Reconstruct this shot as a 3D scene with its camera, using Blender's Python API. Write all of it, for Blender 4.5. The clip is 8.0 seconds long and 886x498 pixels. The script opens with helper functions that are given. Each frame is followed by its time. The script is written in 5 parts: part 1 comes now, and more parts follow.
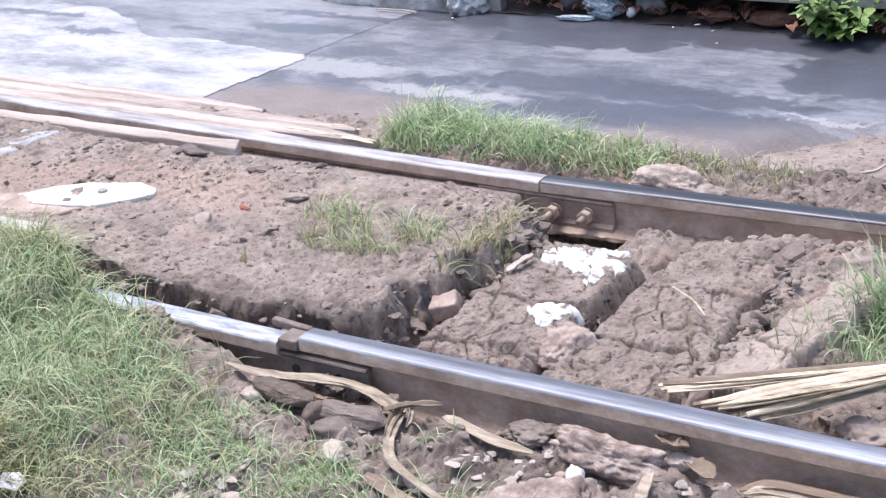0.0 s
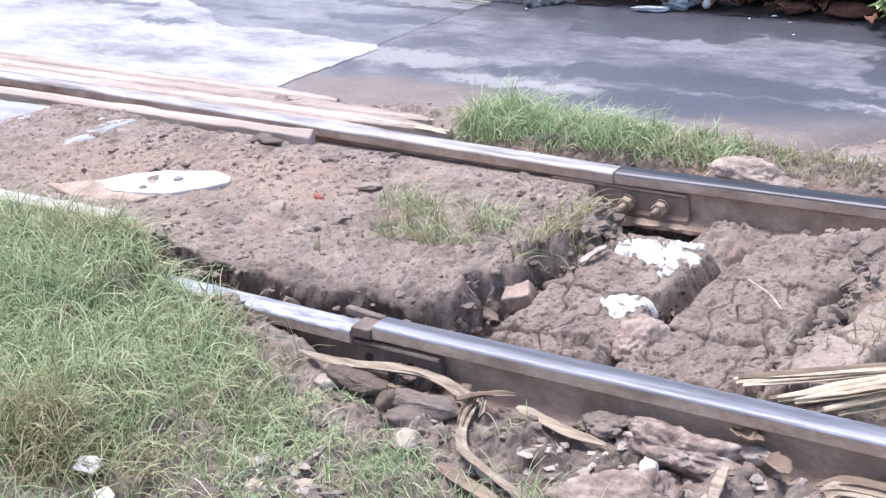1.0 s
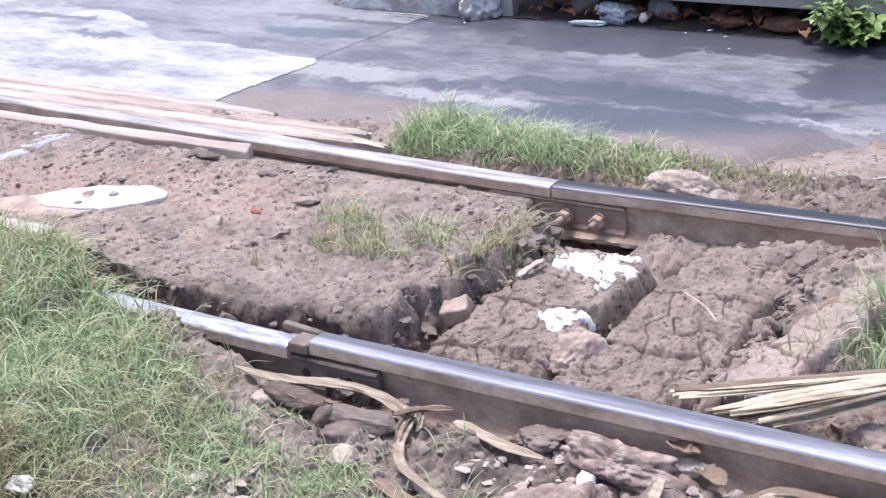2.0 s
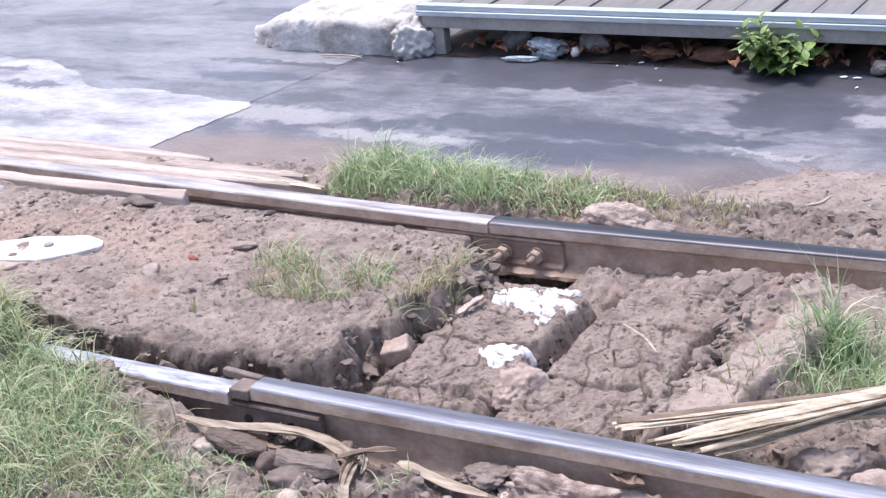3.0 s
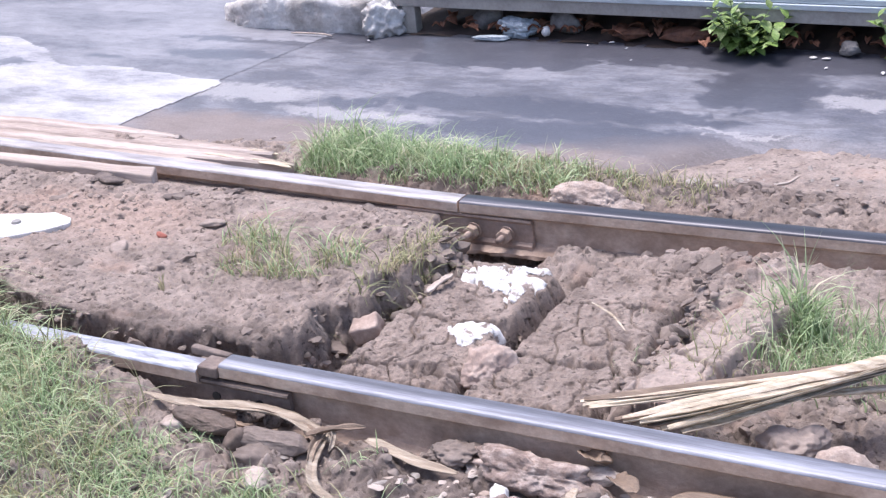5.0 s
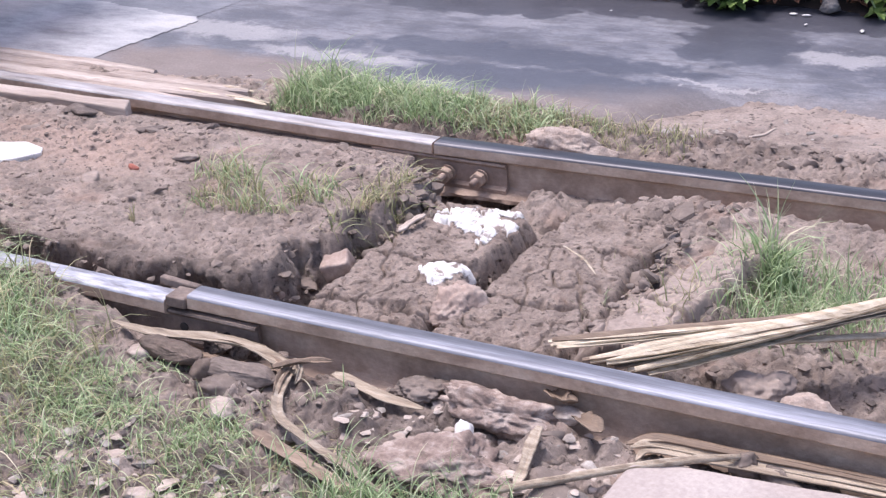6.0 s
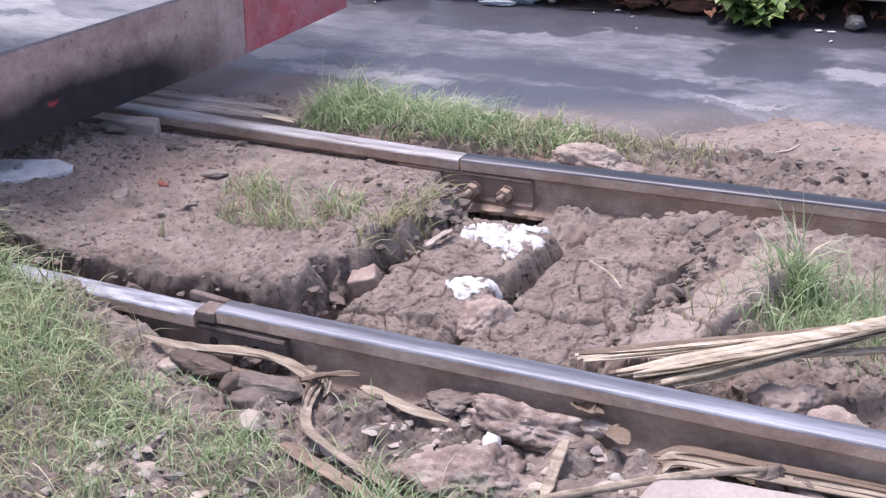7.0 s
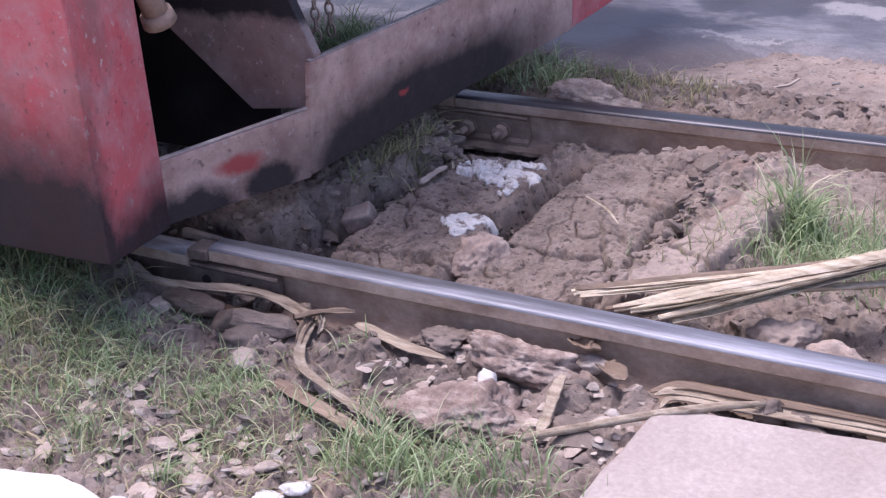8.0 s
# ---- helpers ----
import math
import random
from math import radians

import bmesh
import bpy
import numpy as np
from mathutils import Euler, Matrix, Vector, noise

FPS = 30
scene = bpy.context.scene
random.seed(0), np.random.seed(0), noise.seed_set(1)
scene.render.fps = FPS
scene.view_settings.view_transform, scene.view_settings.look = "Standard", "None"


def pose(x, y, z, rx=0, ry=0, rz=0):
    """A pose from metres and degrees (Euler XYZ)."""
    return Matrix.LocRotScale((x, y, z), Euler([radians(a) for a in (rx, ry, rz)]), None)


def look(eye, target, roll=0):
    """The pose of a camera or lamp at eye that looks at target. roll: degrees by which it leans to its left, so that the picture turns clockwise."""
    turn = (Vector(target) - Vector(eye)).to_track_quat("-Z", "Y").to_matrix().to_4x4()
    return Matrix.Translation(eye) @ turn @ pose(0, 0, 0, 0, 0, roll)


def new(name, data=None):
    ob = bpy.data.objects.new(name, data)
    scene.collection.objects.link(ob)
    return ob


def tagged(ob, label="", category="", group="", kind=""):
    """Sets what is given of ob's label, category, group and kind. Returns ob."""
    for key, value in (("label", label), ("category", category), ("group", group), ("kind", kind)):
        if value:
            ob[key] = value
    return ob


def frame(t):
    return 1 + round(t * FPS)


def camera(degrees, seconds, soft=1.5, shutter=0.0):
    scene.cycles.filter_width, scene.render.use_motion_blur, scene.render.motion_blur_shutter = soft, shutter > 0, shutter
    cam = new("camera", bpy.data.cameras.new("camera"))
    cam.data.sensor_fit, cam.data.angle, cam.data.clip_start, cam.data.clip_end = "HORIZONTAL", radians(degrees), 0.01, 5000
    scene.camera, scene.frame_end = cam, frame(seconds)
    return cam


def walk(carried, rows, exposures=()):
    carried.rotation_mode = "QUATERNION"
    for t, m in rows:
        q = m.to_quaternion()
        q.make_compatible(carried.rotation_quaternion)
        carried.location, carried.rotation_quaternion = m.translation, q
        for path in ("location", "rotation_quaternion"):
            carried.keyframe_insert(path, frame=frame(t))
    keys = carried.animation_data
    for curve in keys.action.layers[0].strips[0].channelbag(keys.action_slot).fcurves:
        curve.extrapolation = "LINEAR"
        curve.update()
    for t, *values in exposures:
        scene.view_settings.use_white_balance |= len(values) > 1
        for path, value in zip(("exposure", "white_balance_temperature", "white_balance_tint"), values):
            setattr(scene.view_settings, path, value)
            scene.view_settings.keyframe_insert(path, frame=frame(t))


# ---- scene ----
cam = camera(33, 8.0, soft=1.3)
walk(cam, [
    (0.0, look((2.145, -2.516, 1.622), (0.5987, -0.2414, 0.4235), -5.44)),
    (0.5, look((2.130, -2.519, 1.623), (0.4572, -0.3233, 0.4489), -6.18)),
    (1.0, look((2.131, -2.523, 1.617), (0.4742, -0.3288, 0.4164), -6.00)),
    (1.2, look((2.1325, -2.5205, 1.617), (0.5010, -0.3055, 0.4207), -5.82)),
    (2.3, look((2.140, -2.510, 1.617), (0.5804, -0.2342, 0.4378), -5.21)),
    (2.5, look((2.134, -2.523, 1.618), (0.5759, -0.2378, 0.4575), -5.33)),
    (3.0, look((2.150, -2.502, 1.621), (0.6716, -0.1484, 0.4913), -6.31)),
    (3.5, look((2.154, -2.501, 1.616), (0.6994, -0.1493, 0.4513), -6.35)),
    (4.0, look((2.152, -2.486, 1.615), (0.7065, -0.1311, 0.4479), -6.19)),
    (4.5, look((2.152, -2.491, 1.616), (0.7372, -0.1114, 0.4616), -6.04)),
    (5.0, look((2.156, -2.500, 1.613), (0.7309, -0.1337, 0.4427), -5.73)),
    (5.2, look((2.150, -2.501, 1.600), (0.7676, -0.1391, 0.3718), -4.65)),
    (6.3, look((2.164, -2.519, 1.560), (0.7905, -0.1638, 0.3069), -3.34)),
    (6.5, look((2.164, -2.528, 1.558), (0.7518, -0.1820, 0.3313), -3.82)),
    (7.0, look((2.171, -2.537, 1.563), (0.7531, -0.1862, 0.3522), -3.99)),
    (7.5, look((2.171, -2.535, 1.557), (0.7679, -0.1956, 0.3081), -3.70)),
    (8.0, look((2.160, -2.509, 1.526), (0.7639, -0.2004, 0.2153), -4.29)),
], exposures=[(0.0, 0.93, 6220, 12), (1.0, 0.95, 6220, 13), (3.0, 0.91, 6250, 16), (5.0, 0.93, 6250, 17), (6.3, 0.74, 6400, 20), (7.5, 0.74, 6200, 23), (8.0, 0.69, 6200, 28)])

# ---- light: bright hazy sky, weak wide sun nearly overhead ----
SUN_EL, SUN_AZ = 74.0, 168.0        # azimuth counter-clockwise from +x
world = bpy.data.worlds.new("sky")
scene.world = world
world.use_nodes = True
wn = world.node_tree.nodes
sky = wn.new("ShaderNodeTexSky")
sky.sky_type = "NISHITA"
sky.sun_disc = False
sky.sun_elevation = radians(SUN_EL)
sky.sun_rotation = radians(90 - SUN_AZ)
sky.air_density, sky.dust_density, sky.ozone_density = 1.0, 4.0, 1.0
wn["Background"].inputs["Strength"].default_value = 0.148
world.node_tree.links.new(sky.outputs[0], wn["Background"].inputs["Color"])
sun = new("sun", bpy.data.lights.new("sun", "SUN"))
sun.data.energy, sun.data.angle, sun.data.color = 1.95, radians(17), (1.0, 0.97, 0.935)
sd = Vector((math.cos(radians(SUN_EL)) * math.cos(radians(SUN_AZ)), math.cos(radians(SUN_EL)) * math.sin(radians(SUN_AZ)), math.sin(radians(SUN_EL))))
sun.matrix_world = look(sd * 20, (0, 0, 0))


# ---- materials ----
def nodes_of(name):
    m = bpy.data.materials.new(name)
    m.use_nodes = True
    t = m.node_tree
    return m, t, t.nodes["Principled BSDF"]


def noise_node(t, scale, detail=6.0, rough=0.6, coords=None, stretch=None):
    n = t.nodes.new("ShaderNodeTexNoise")
    n.inputs["Scale"].default_value, n.inputs["Detail"].default_value, n.inputs["Roughness"].default_value = scale, detail, rough
    c = t.nodes.new("ShaderNodeTexCoord")
    src = c.outputs[coords or "Object"]
    if stretch:
        mp = t.nodes.new("ShaderNodeMapping")
        mp.inputs["Scale"].default_value = stretch
        t.links.new(src, mp.inputs["Vector"])
        src = mp.outputs["Vector"]
    t.links.new(src, n.inputs["Vector"])
    return n.outputs["Fac"]


def ramp(t, fac, stops):
    r = t.nodes.new("ShaderNodeValToRGB")
    e = r.color_ramp.elements
    while len(e) < len(stops):
        e.new(0.5)
    for k, (p, c) in enumerate(stops):
        e[k].position = p
        e[k].color = (*c, 1) if isinstance(c, tuple) else (c, c, c, 1)
    t.links.new(fac, r.inputs["Fac"])
    return r.outputs["Color"]


def mixed(t, fac, a, b, kind="MIX"):
    m = t.nodes.new("ShaderNodeMix")
    m.data_type, m.blend_type = "RGBA", kind
    for sock, v in ((m.inputs[0], fac), (m.inputs[6], a), (m.inputs[7], b)):
        if isinstance(v, tuple):
            sock.default_value = (*v, 1)
        elif isinstance(v, (int, float)):
            sock.default_value = v
        else:
            t.links.new(v, sock)
    return m.outputs[2]


def bumped(t, bsdf, height, strength, dist):
    b = t.nodes.new("ShaderNodeBump")
    b.inputs["Strength"].default_value, b.inputs["Distance"].default_value = strength, dist
    t.links.new(height, b.inputs["Height"])
    t.links.new(b.outputs["Normal"], bsdf.inputs["Normal"])


def surface(name, dark, mid, light, scale, grain=8.0, rough=(0.7, 0.95), bump=0.5, dist=0.004, metal=0.0, stretch=None, spread=(0.3, 0.5, 0.7), spec=0.5, random_tint=0.0, island=False):
    """A two-scale surface: large patches from dark to light, fine grain, uneven gloss, relief."""
    m, t, b = nodes_of(name)
    big, fine = noise_node(t, scale, 5, 0.6, stretch=stretch), noise_node(t, scale * grain, 8, 0.7, stretch=stretch)
    col = ramp(t, big, [(spread[0], dark), (spread[1], mid), (spread[2], light)])
    col = mixed(t, 0.55, col, ramp(t, fine, [(0.3, 0.45), (0.7, 1.0)]), "MULTIPLY")
    if random_tint:
        src = t.nodes.new("ShaderNodeNewGeometry").outputs["Random Per Island"] if island else t.nodes.new("ShaderNodeObjectInfo").outputs["Random"]
        col = mixed(t, 1.0, col, ramp(t, src, [(0.0, 1.0 - random_tint), (1.0, 1.0)]), "MULTIPLY")
    t.links.new(col, b.inputs["Base Color"])
    t.links.new(ramp(t, big, [(0.3, rough[0]), (0.7, rough[1])]), b.inputs["Roughness"])
    b.inputs["Metallic"].default_value = metal
    b.inputs["Specular IOR Level"].default_value = spec
    if bump:
        bumped(t, b, fine, bump, dist)
    return m


def blots(t, spots, warp=0.25, scale=3.0, soft=0.35, plane="XY"):
    """A mask of stains: ellipses (x, y, rx, ry) on the thing, with edges torn by noise."""
    tc = t.nodes.new("ShaderNodeTexCoord")
    n = t.nodes.new("ShaderNodeTexNoise")
    n.inputs["Scale"].default_value, n.inputs["Detail"].default_value, n.inputs["Roughness"].default_value = scale, 8, 0.74
    t.links.new(tc.outputs["Object"], n.inputs["Vector"])
    where = tc.outputs["Object"]
    if plane == "YZ":
        sp, cb = t.nodes.new("ShaderNodeSeparateXYZ"), t.nodes.new("ShaderNodeCombineXYZ")
        t.links.new(where, sp.inputs[0])
        t.links.new(sp.outputs["Y"], cb.inputs["X"])
        t.links.new(sp.outputs["Z"], cb.inputs["Y"])
        where = cb.outputs[0]

    def vec(op, a, b=None, c=None):
        v = t.nodes.new("ShaderNodeVectorMath")
        v.operation = op
        for sock, q in zip(v.inputs, (a, b, c)):
            if isinstance(q, tuple):
                sock.default_value = q
            elif q is not None:
                t.links.new(q, sock)
        return v

    at = vec("MULTIPLY_ADD", n.outputs["Color"], (warp, warp, 0.0), where).outputs[0]
    total = None
    for x, y, rx_, ry_ in spots:
        d = vec("SUBTRACT", at, (x + warp / 2, y + warp / 2, 0.0)).outputs[0]
        d = vec("LENGTH", vec("MULTIPLY", d, (1 / rx_, 1 / ry_, 0.0)).outputs[0]).outputs["Value"]
        mr = t.nodes.new("ShaderNodeMapRange")
        mr.inputs[1].default_value, mr.inputs[2].default_value, mr.inputs[3].default_value, mr.inputs[4].default_value = 1.0 + soft / 2, 1.0 - soft / 2, 0.0, 1.0
        t.links.new(d, mr.inputs[0])
        if total is None:
            total = mr.outputs[0]
        else:
            mx_ = t.nodes.new("ShaderNodeMath")
            mx_.operation = "MAXIMUM"
            t.links.new(total, mx_.inputs[0])
            t.links.new(mr.outputs[0], mx_.inputs[1])
            total = mx_.outputs[0]
    return total


def scaled(t, fac, k):
    m = t.nodes.new("ShaderNodeMath")
    m.operation = "MULTIPLY"
    m.inputs[1].default_value = k
    t.links.new(fac, m.inputs[0])
    return m.outputs[0]


MUD = surface("mud", (0.11, 0.085, 0.075), (0.215, 0.172, 0.154), (0.33, 0.275, 0.25), 9, 9, (0.6, 0.92), 1.0, 0.012)
DRY = surface("dry_mud", (0.26, 0.21, 0.185), (0.36, 0.295, 0.26), (0.45, 0.375, 0.33), 5, 12, (0.8, 0.95), 0.5, 0.005)
CLOD = surface("clod_earth", (0.175, 0.138, 0.118), (0.30, 0.242, 0.212), (0.41, 0.343, 0.304), 7, 10, (0.7, 0.95), 0.6, 0.004, random_tint=0.4, island=True)
STONE = surface("pale_stone", (0.36, 0.29, 0.25), (0.5, 0.42, 0.37), (0.62, 0.55, 0.5), 14, 9, (0.75, 0.95), 0.6, 0.004)
PINK = surface("pink_rock", (0.31, 0.23, 0.198), (0.43, 0.335, 0.29), (0.53, 0.435, 0.38), 12, 9, (0.8, 0.95), 0.6, 0.004)
PEBBLE = surface("pebbles", (0.25, 0.21, 0.19), (0.4, 0.36, 0.33), (0.66, 0.63, 0.6), 30, 6, (0.6, 0.9), 0.4, 0.002, random_tint=0.55, island=True)
LIME = surface("muddy_lime", (0.25, 0.2, 0.18), (0.78, 0.77, 0.76), (0.86, 0.85, 0.84), 24, 5, (0.7, 0.9), 0.6, 0.004, spread=(0.38, 0.47, 0.7))
WHITE = surface("lime_plaster", (0.6, 0.58, 0.56), (0.78, 0.77, 0.76), (0.86, 0.85, 0.84), 22, 8, (0.7, 0.9), 0.5, 0.003)
MIXROCK = surface("crumbly_reddish_rock", (0.24, 0.175, 0.15), (0.39, 0.30, 0.262), (0.58, 0.485, 0.435), 26, 6, (0.75, 0.95), 0.9, 0.008, spread=(0.34, 0.5, 0.64))
PALESLAB = surface("pale_dusty_concrete", (0.36, 0.305, 0.285), (0.425, 0.37, 0.35), (0.49, 0.44, 0.42), 3, 30, (0.75, 0.95), 0.35, 0.002)
BOULDER = surface("pinkish_boulder", (0.40, 0.31, 0.265), (0.53, 0.43, 0.375), (0.64, 0.545, 0.485), 18, 8, (0.8, 0.95), 0.9, 0.008)
BRICK = surface("red_brick", (0.33, 0.10, 0.075), (0.43, 0.16, 0.12), (0.5, 0.25, 0.2), 20, 6, (0.8, 0.95), 0.4, 0.002)
CONCRETE = surface("concrete", (0.36, 0.345, 0.33), (0.5, 0.48, 0.46), (0.62, 0.6, 0.58), 6, 14, (0.6, 0.9), 0.45, 0.004)
RAIL_SIDE = surface("rusty_rail", (0.30, 0.215, 0.165), (0.49, 0.37, 0.295), (0.64, 0.52, 0.43), 9, 9, (0.65, 0.9), 0.8, 0.004, 0.0, stretch=(0.7, 1, 1))
PLATE = surface("rusty_fishplate", (0.25, 0.18, 0.145), (0.41, 0.305, 0.25), (0.54, 0.425, 0.355), 9, 9, (0.6, 0.85), 0.6, 0.003, 0.0)
PLATE_MUDDY = surface("muddy_fishplate", (0.12, 0.09, 0.078), (0.2, 0.155, 0.135), (0.31, 0.25, 0.22), 14, 7, (0.6, 0.9), 0.9, 0.006)
# Bluish light streaks in STEEL and STEEL_MUDDY paint sky highlights over real wear.
STEEL = surface("worn_rail_head", (0.10, 0.098, 0.108), (0.20, 0.21, 0.25), (0.40, 0.42, 0.49), 7, 16, (0.40, 0.66), 0.4, 0.001, 0.55, stretch=(0.15, 3, 1))
STEEL_DARK = surface("dark_rail_head", (0.03, 0.029, 0.034), (0.065, 0.066, 0.08), (0.22, 0.22, 0.25), 6, 14, (0.26, 0.5), 0.3, 0.001, 0.6, stretch=(0.15, 3, 1), spread=(0.32, 0.52, 0.75))
STEEL_MUDDY = surface("muddy_rail_head", (0.19, 0.17, 0.16), (0.40, 0.385, 0.40), (0.6, 0.6, 0.64), 11, 10, (0.4, 0.75), 0.4, 0.0012, 0.4, stretch=(0.3, 3, 1))
STEEL_PALE = surface("scuffed_rail_head", (0.16, 0.16, 0.18), (0.40, 0.42, 0.49), (0.66, 0.68, 0.74), 22, 7, (0.4, 0.65), 0.45, 0.0015, 0.45, stretch=(0.4, 2, 1))
TIMBER = surface("weathered_timber", (0.30, 0.24, 0.21), (0.47, 0.395, 0.355), (0.66, 0.59, 0.55), 5, 12, (0.7, 0.95), 0.7, 0.005, stretch=(0.25, 3, 3))
STRAW = surface("dry_frond", (0.36, 0.28, 0.19), (0.68, 0.585, 0.45), (0.88, 0.81, 0.69), 14, 9, (0.55, 0.85), 0.6, 0.002, stretch=(0.15, 4, 4), random_tint=0.25)
DULL = surface("dull_weathered_frond", (0.25, 0.19, 0.14), (0.46, 0.38, 0.295), (0.66, 0.575, 0.475), 16, 9, (0.6, 0.9), 0.7, 0.003, stretch=(0.2, 4, 4), random_tint=0.25)
BROWN = surface("brown_frond", (0.16, 0.11, 0.08), (0.27, 0.2, 0.15), (0.4, 0.31, 0.24), 9, 10, (0.6, 0.85), 0.5, 0.002, stretch=(0.2, 4, 4), random_tint=0.2)
LOG = surface("dark_husk", (0.07, 0.05, 0.04), (0.14, 0.104, 0.085), (0.23, 0.178, 0.148), 12, 8, (0.6, 0.9), 0.5, 0.003)


def asphalt():
    m, t, b = nodes_of("wet_asphalt")
    big, mid, fine = noise_node(t, 1.7, 5, 0.6, stretch=(0.8, 1.6, 1)), noise_node(t, 7, 9, 0.78, stretch=(0.8, 1.6, 1)), noise_node(t, 140, 4, 0.7)
    speck = noise_node(t, 30, 5, 0.7, stretch=(1, 1.8, 1))
    wet = mixed(t, 0.5, big, mid)
    col = ramp(t, wet, [(0.43, (0.085, 0.089, 0.112)), (0.49, (0.132, 0.138, 0.168)), (0.53, (0.18, 0.186, 0.218)), (0.60, (0.225, 0.23, 0.262))])
    streak = noise_node(t, 9, 10, 0.8, stretch=(0.55, 2.0, 1))
    col = mixed(t, ramp(t, streak, [(0.44, 0.6), (0.50, 0.0)]), col, (0.085, 0.087, 0.104))
    col = mixed(t, ramp(t, streak, [(0.56, 0.0), (0.64, 0.5)]), col, (0.27, 0.272, 0.295))
    damp = blots(t, [(-0.84, 1.955, 0.14, 0.05), (-0.1, 2.05, 0.72, 0.10), (0.57, 2.40, 0.22, 0.24), (0.3, 2.78, 2.2, 0.17), (-0.55, 2.56, 0.42, 0.10), (-1.8, 2.42, 0.30, 0.07), (-2.8, 2.13, 0.16, 0.05), (0.15, 1.80, 0.65, 0.13), (1.4, 2.5, 0.3, 0.2)], 0.36, 8.0, 0.14)
    col = mixed(t, scaled(t, damp, 0.85), col, mixed(t, mid, (0.048, 0.05, 0.068), (0.083, 0.087, 0.11)))
    pale = blots(t, [(0.64, 1.955, 0.17, 0.022), (-0.75, 1.83, 0.34, 0.05), (0.95, 2.33, 0.16, 0.07), (-1.35, 1.98, 0.3, 0.10)], 0.30, 9.0, 0.4)
    col = mixed(t, scaled(t, pale, 0.75), col, (0.36, 0.355, 0.37))
    flecks = noise_node(t, 26, 6, 0.75, stretch=(0.7, 1.4, 1))
    col = mixed(t, ramp(t, flecks, [(0.33, 0.75), (0.41, 0.0)]), col, (0.055, 0.056, 0.068))
    dust = blots(t, [(1.2, 1.45, 1.05, 0.44), (-1.05, 1.57, 0.6, 0.17), (0.35, 1.5, 0.5, 0.2)], 0.3, 4.0, 0.55)
    col = mixed(t, scaled(t, dust, 0.85), col, mixed(t, mid, (0.17, 0.14, 0.13), (0.31, 0.26, 0.245)))
    col = mixed(t, ramp(t, speck, [(0.58, 0.0), (0.72, 0.6)]), col, (0.24, 0.235, 0.24))
    col = mixed(t, 0.6, col, ramp(t, fine, [(0.3, 0.5), (0.7, 1.0)]), "MULTIPLY")
    t.links.new(col, b.inputs["Base Color"])
    t.links.new(mixed(t, dust, mixed(t, damp, ramp(t, wet, [(0.42, 0.46), (0.62, 0.7)]), (0.36, 0.36, 0.36)), (0.85, 0.85, 0.85)), b.inputs["Roughness"])
    bumped(t, b, fine, 0.4, 0.003)
    return m


ASPHALT = asphalt()
def pale_road(name, dark, mid_tone, light, big_scale):
    """Worn pale paving with damp stains, grit and small pits."""
    m, t, b = nodes_of(name)
    big, mid, fine = noise_node(t, big_scale, 6, 0.65, stretch=(0.7, 1.5, 1)), noise_node(t, 12, 9, 0.75, stretch=(0.7, 1.6, 1)), noise_node(t, 130, 4, 0.7)
    col = ramp(t, mixed(t, 0.35, big, mid), [(0.40, dark), (0.48, mid_tone), (0.58, light)])
    damp = blots(t, [(-1.8, 2.42, 0.30, 0.07), (-2.8, 2.13, 0.17, 0.045), (-2.35, 2.28, 0.12, 0.03), (-1.45, 2.62, 0.25, 0.05), (-1.75, 2.62, 0.5, 0.03), (-3.3, 2.3, 0.3, 0.04)], 0.32, 7.0, 0.25)
    col = mixed(t, scaled(t, damp, 0.8), col, (0.085, 0.09, 0.112))
    flecks = noise_node(t, 24, 6, 0.75, stretch=(0.6, 1.5, 1))
    col = mixed(t, ramp(t, flecks, [(0.32, 0.6), (0.40, 0.0)]), col, dark)
    col = mixed(t, 0.5, col, ramp(t, fine, [(0.3, 0.55), (0.7, 1.0)]), "MULTIPLY")
    t.links.new(col, b.inputs["Base Color"])
    t.links.new(mixed(t, damp, ramp(t, big, [(0.35, 0.45), (0.65, 0.62)]), (0.36, 0.36, 0.36)), b.inputs["Roughness"])
    bumped(t, b, mixed(t, 0.5, fine, flecks), 0.35, 0.003)
    return m


# Pale tones also hold the wet road's white glare, painted into the colour.
SLAB = pale_road("glare_pale_concrete", (0.19, 0.192, 0.215), (0.33, 0.334, 0.362), (0.48, 0.482, 0.505), 2.2)


def grass_material(name, low, green, dry, dryness):
    m, t, b = nodes_of(name)
    isl = t.nodes.new("ShaderNodeNewGeometry").outputs["Random Per Island"]
    patch = noise_node(t, 6, 3, 0.5)
    col = ramp(t, isl, [(0.0, low), (0.5, green), (1.0 - dryness, tuple(c * 1.25 for c in green)), (1.0, dry)])
    col = mixed(t, ramp(t, patch, [(0.54, 0.0), (0.8, 0.45)]), col, dry)
    t.links.new(col, b.inputs["Base Color"])
    b.inputs["Roughness"].default_value = 0.55
    tr = t.nodes.new("ShaderNodeBsdfTranslucent")
    t.links.new(col, tr.inputs["Color"])
    ms = t.nodes.new("ShaderNodeMixShader")
    ms.inputs[0].default_value = 0.3
    t.links.new(b.outputs[0], ms.inputs[1])
    t.links.new(tr.outputs[0], ms.inputs[2])
    t.links.new(ms.outputs[0], t.nodes["Material Output"].inputs["Surface"])
    return m


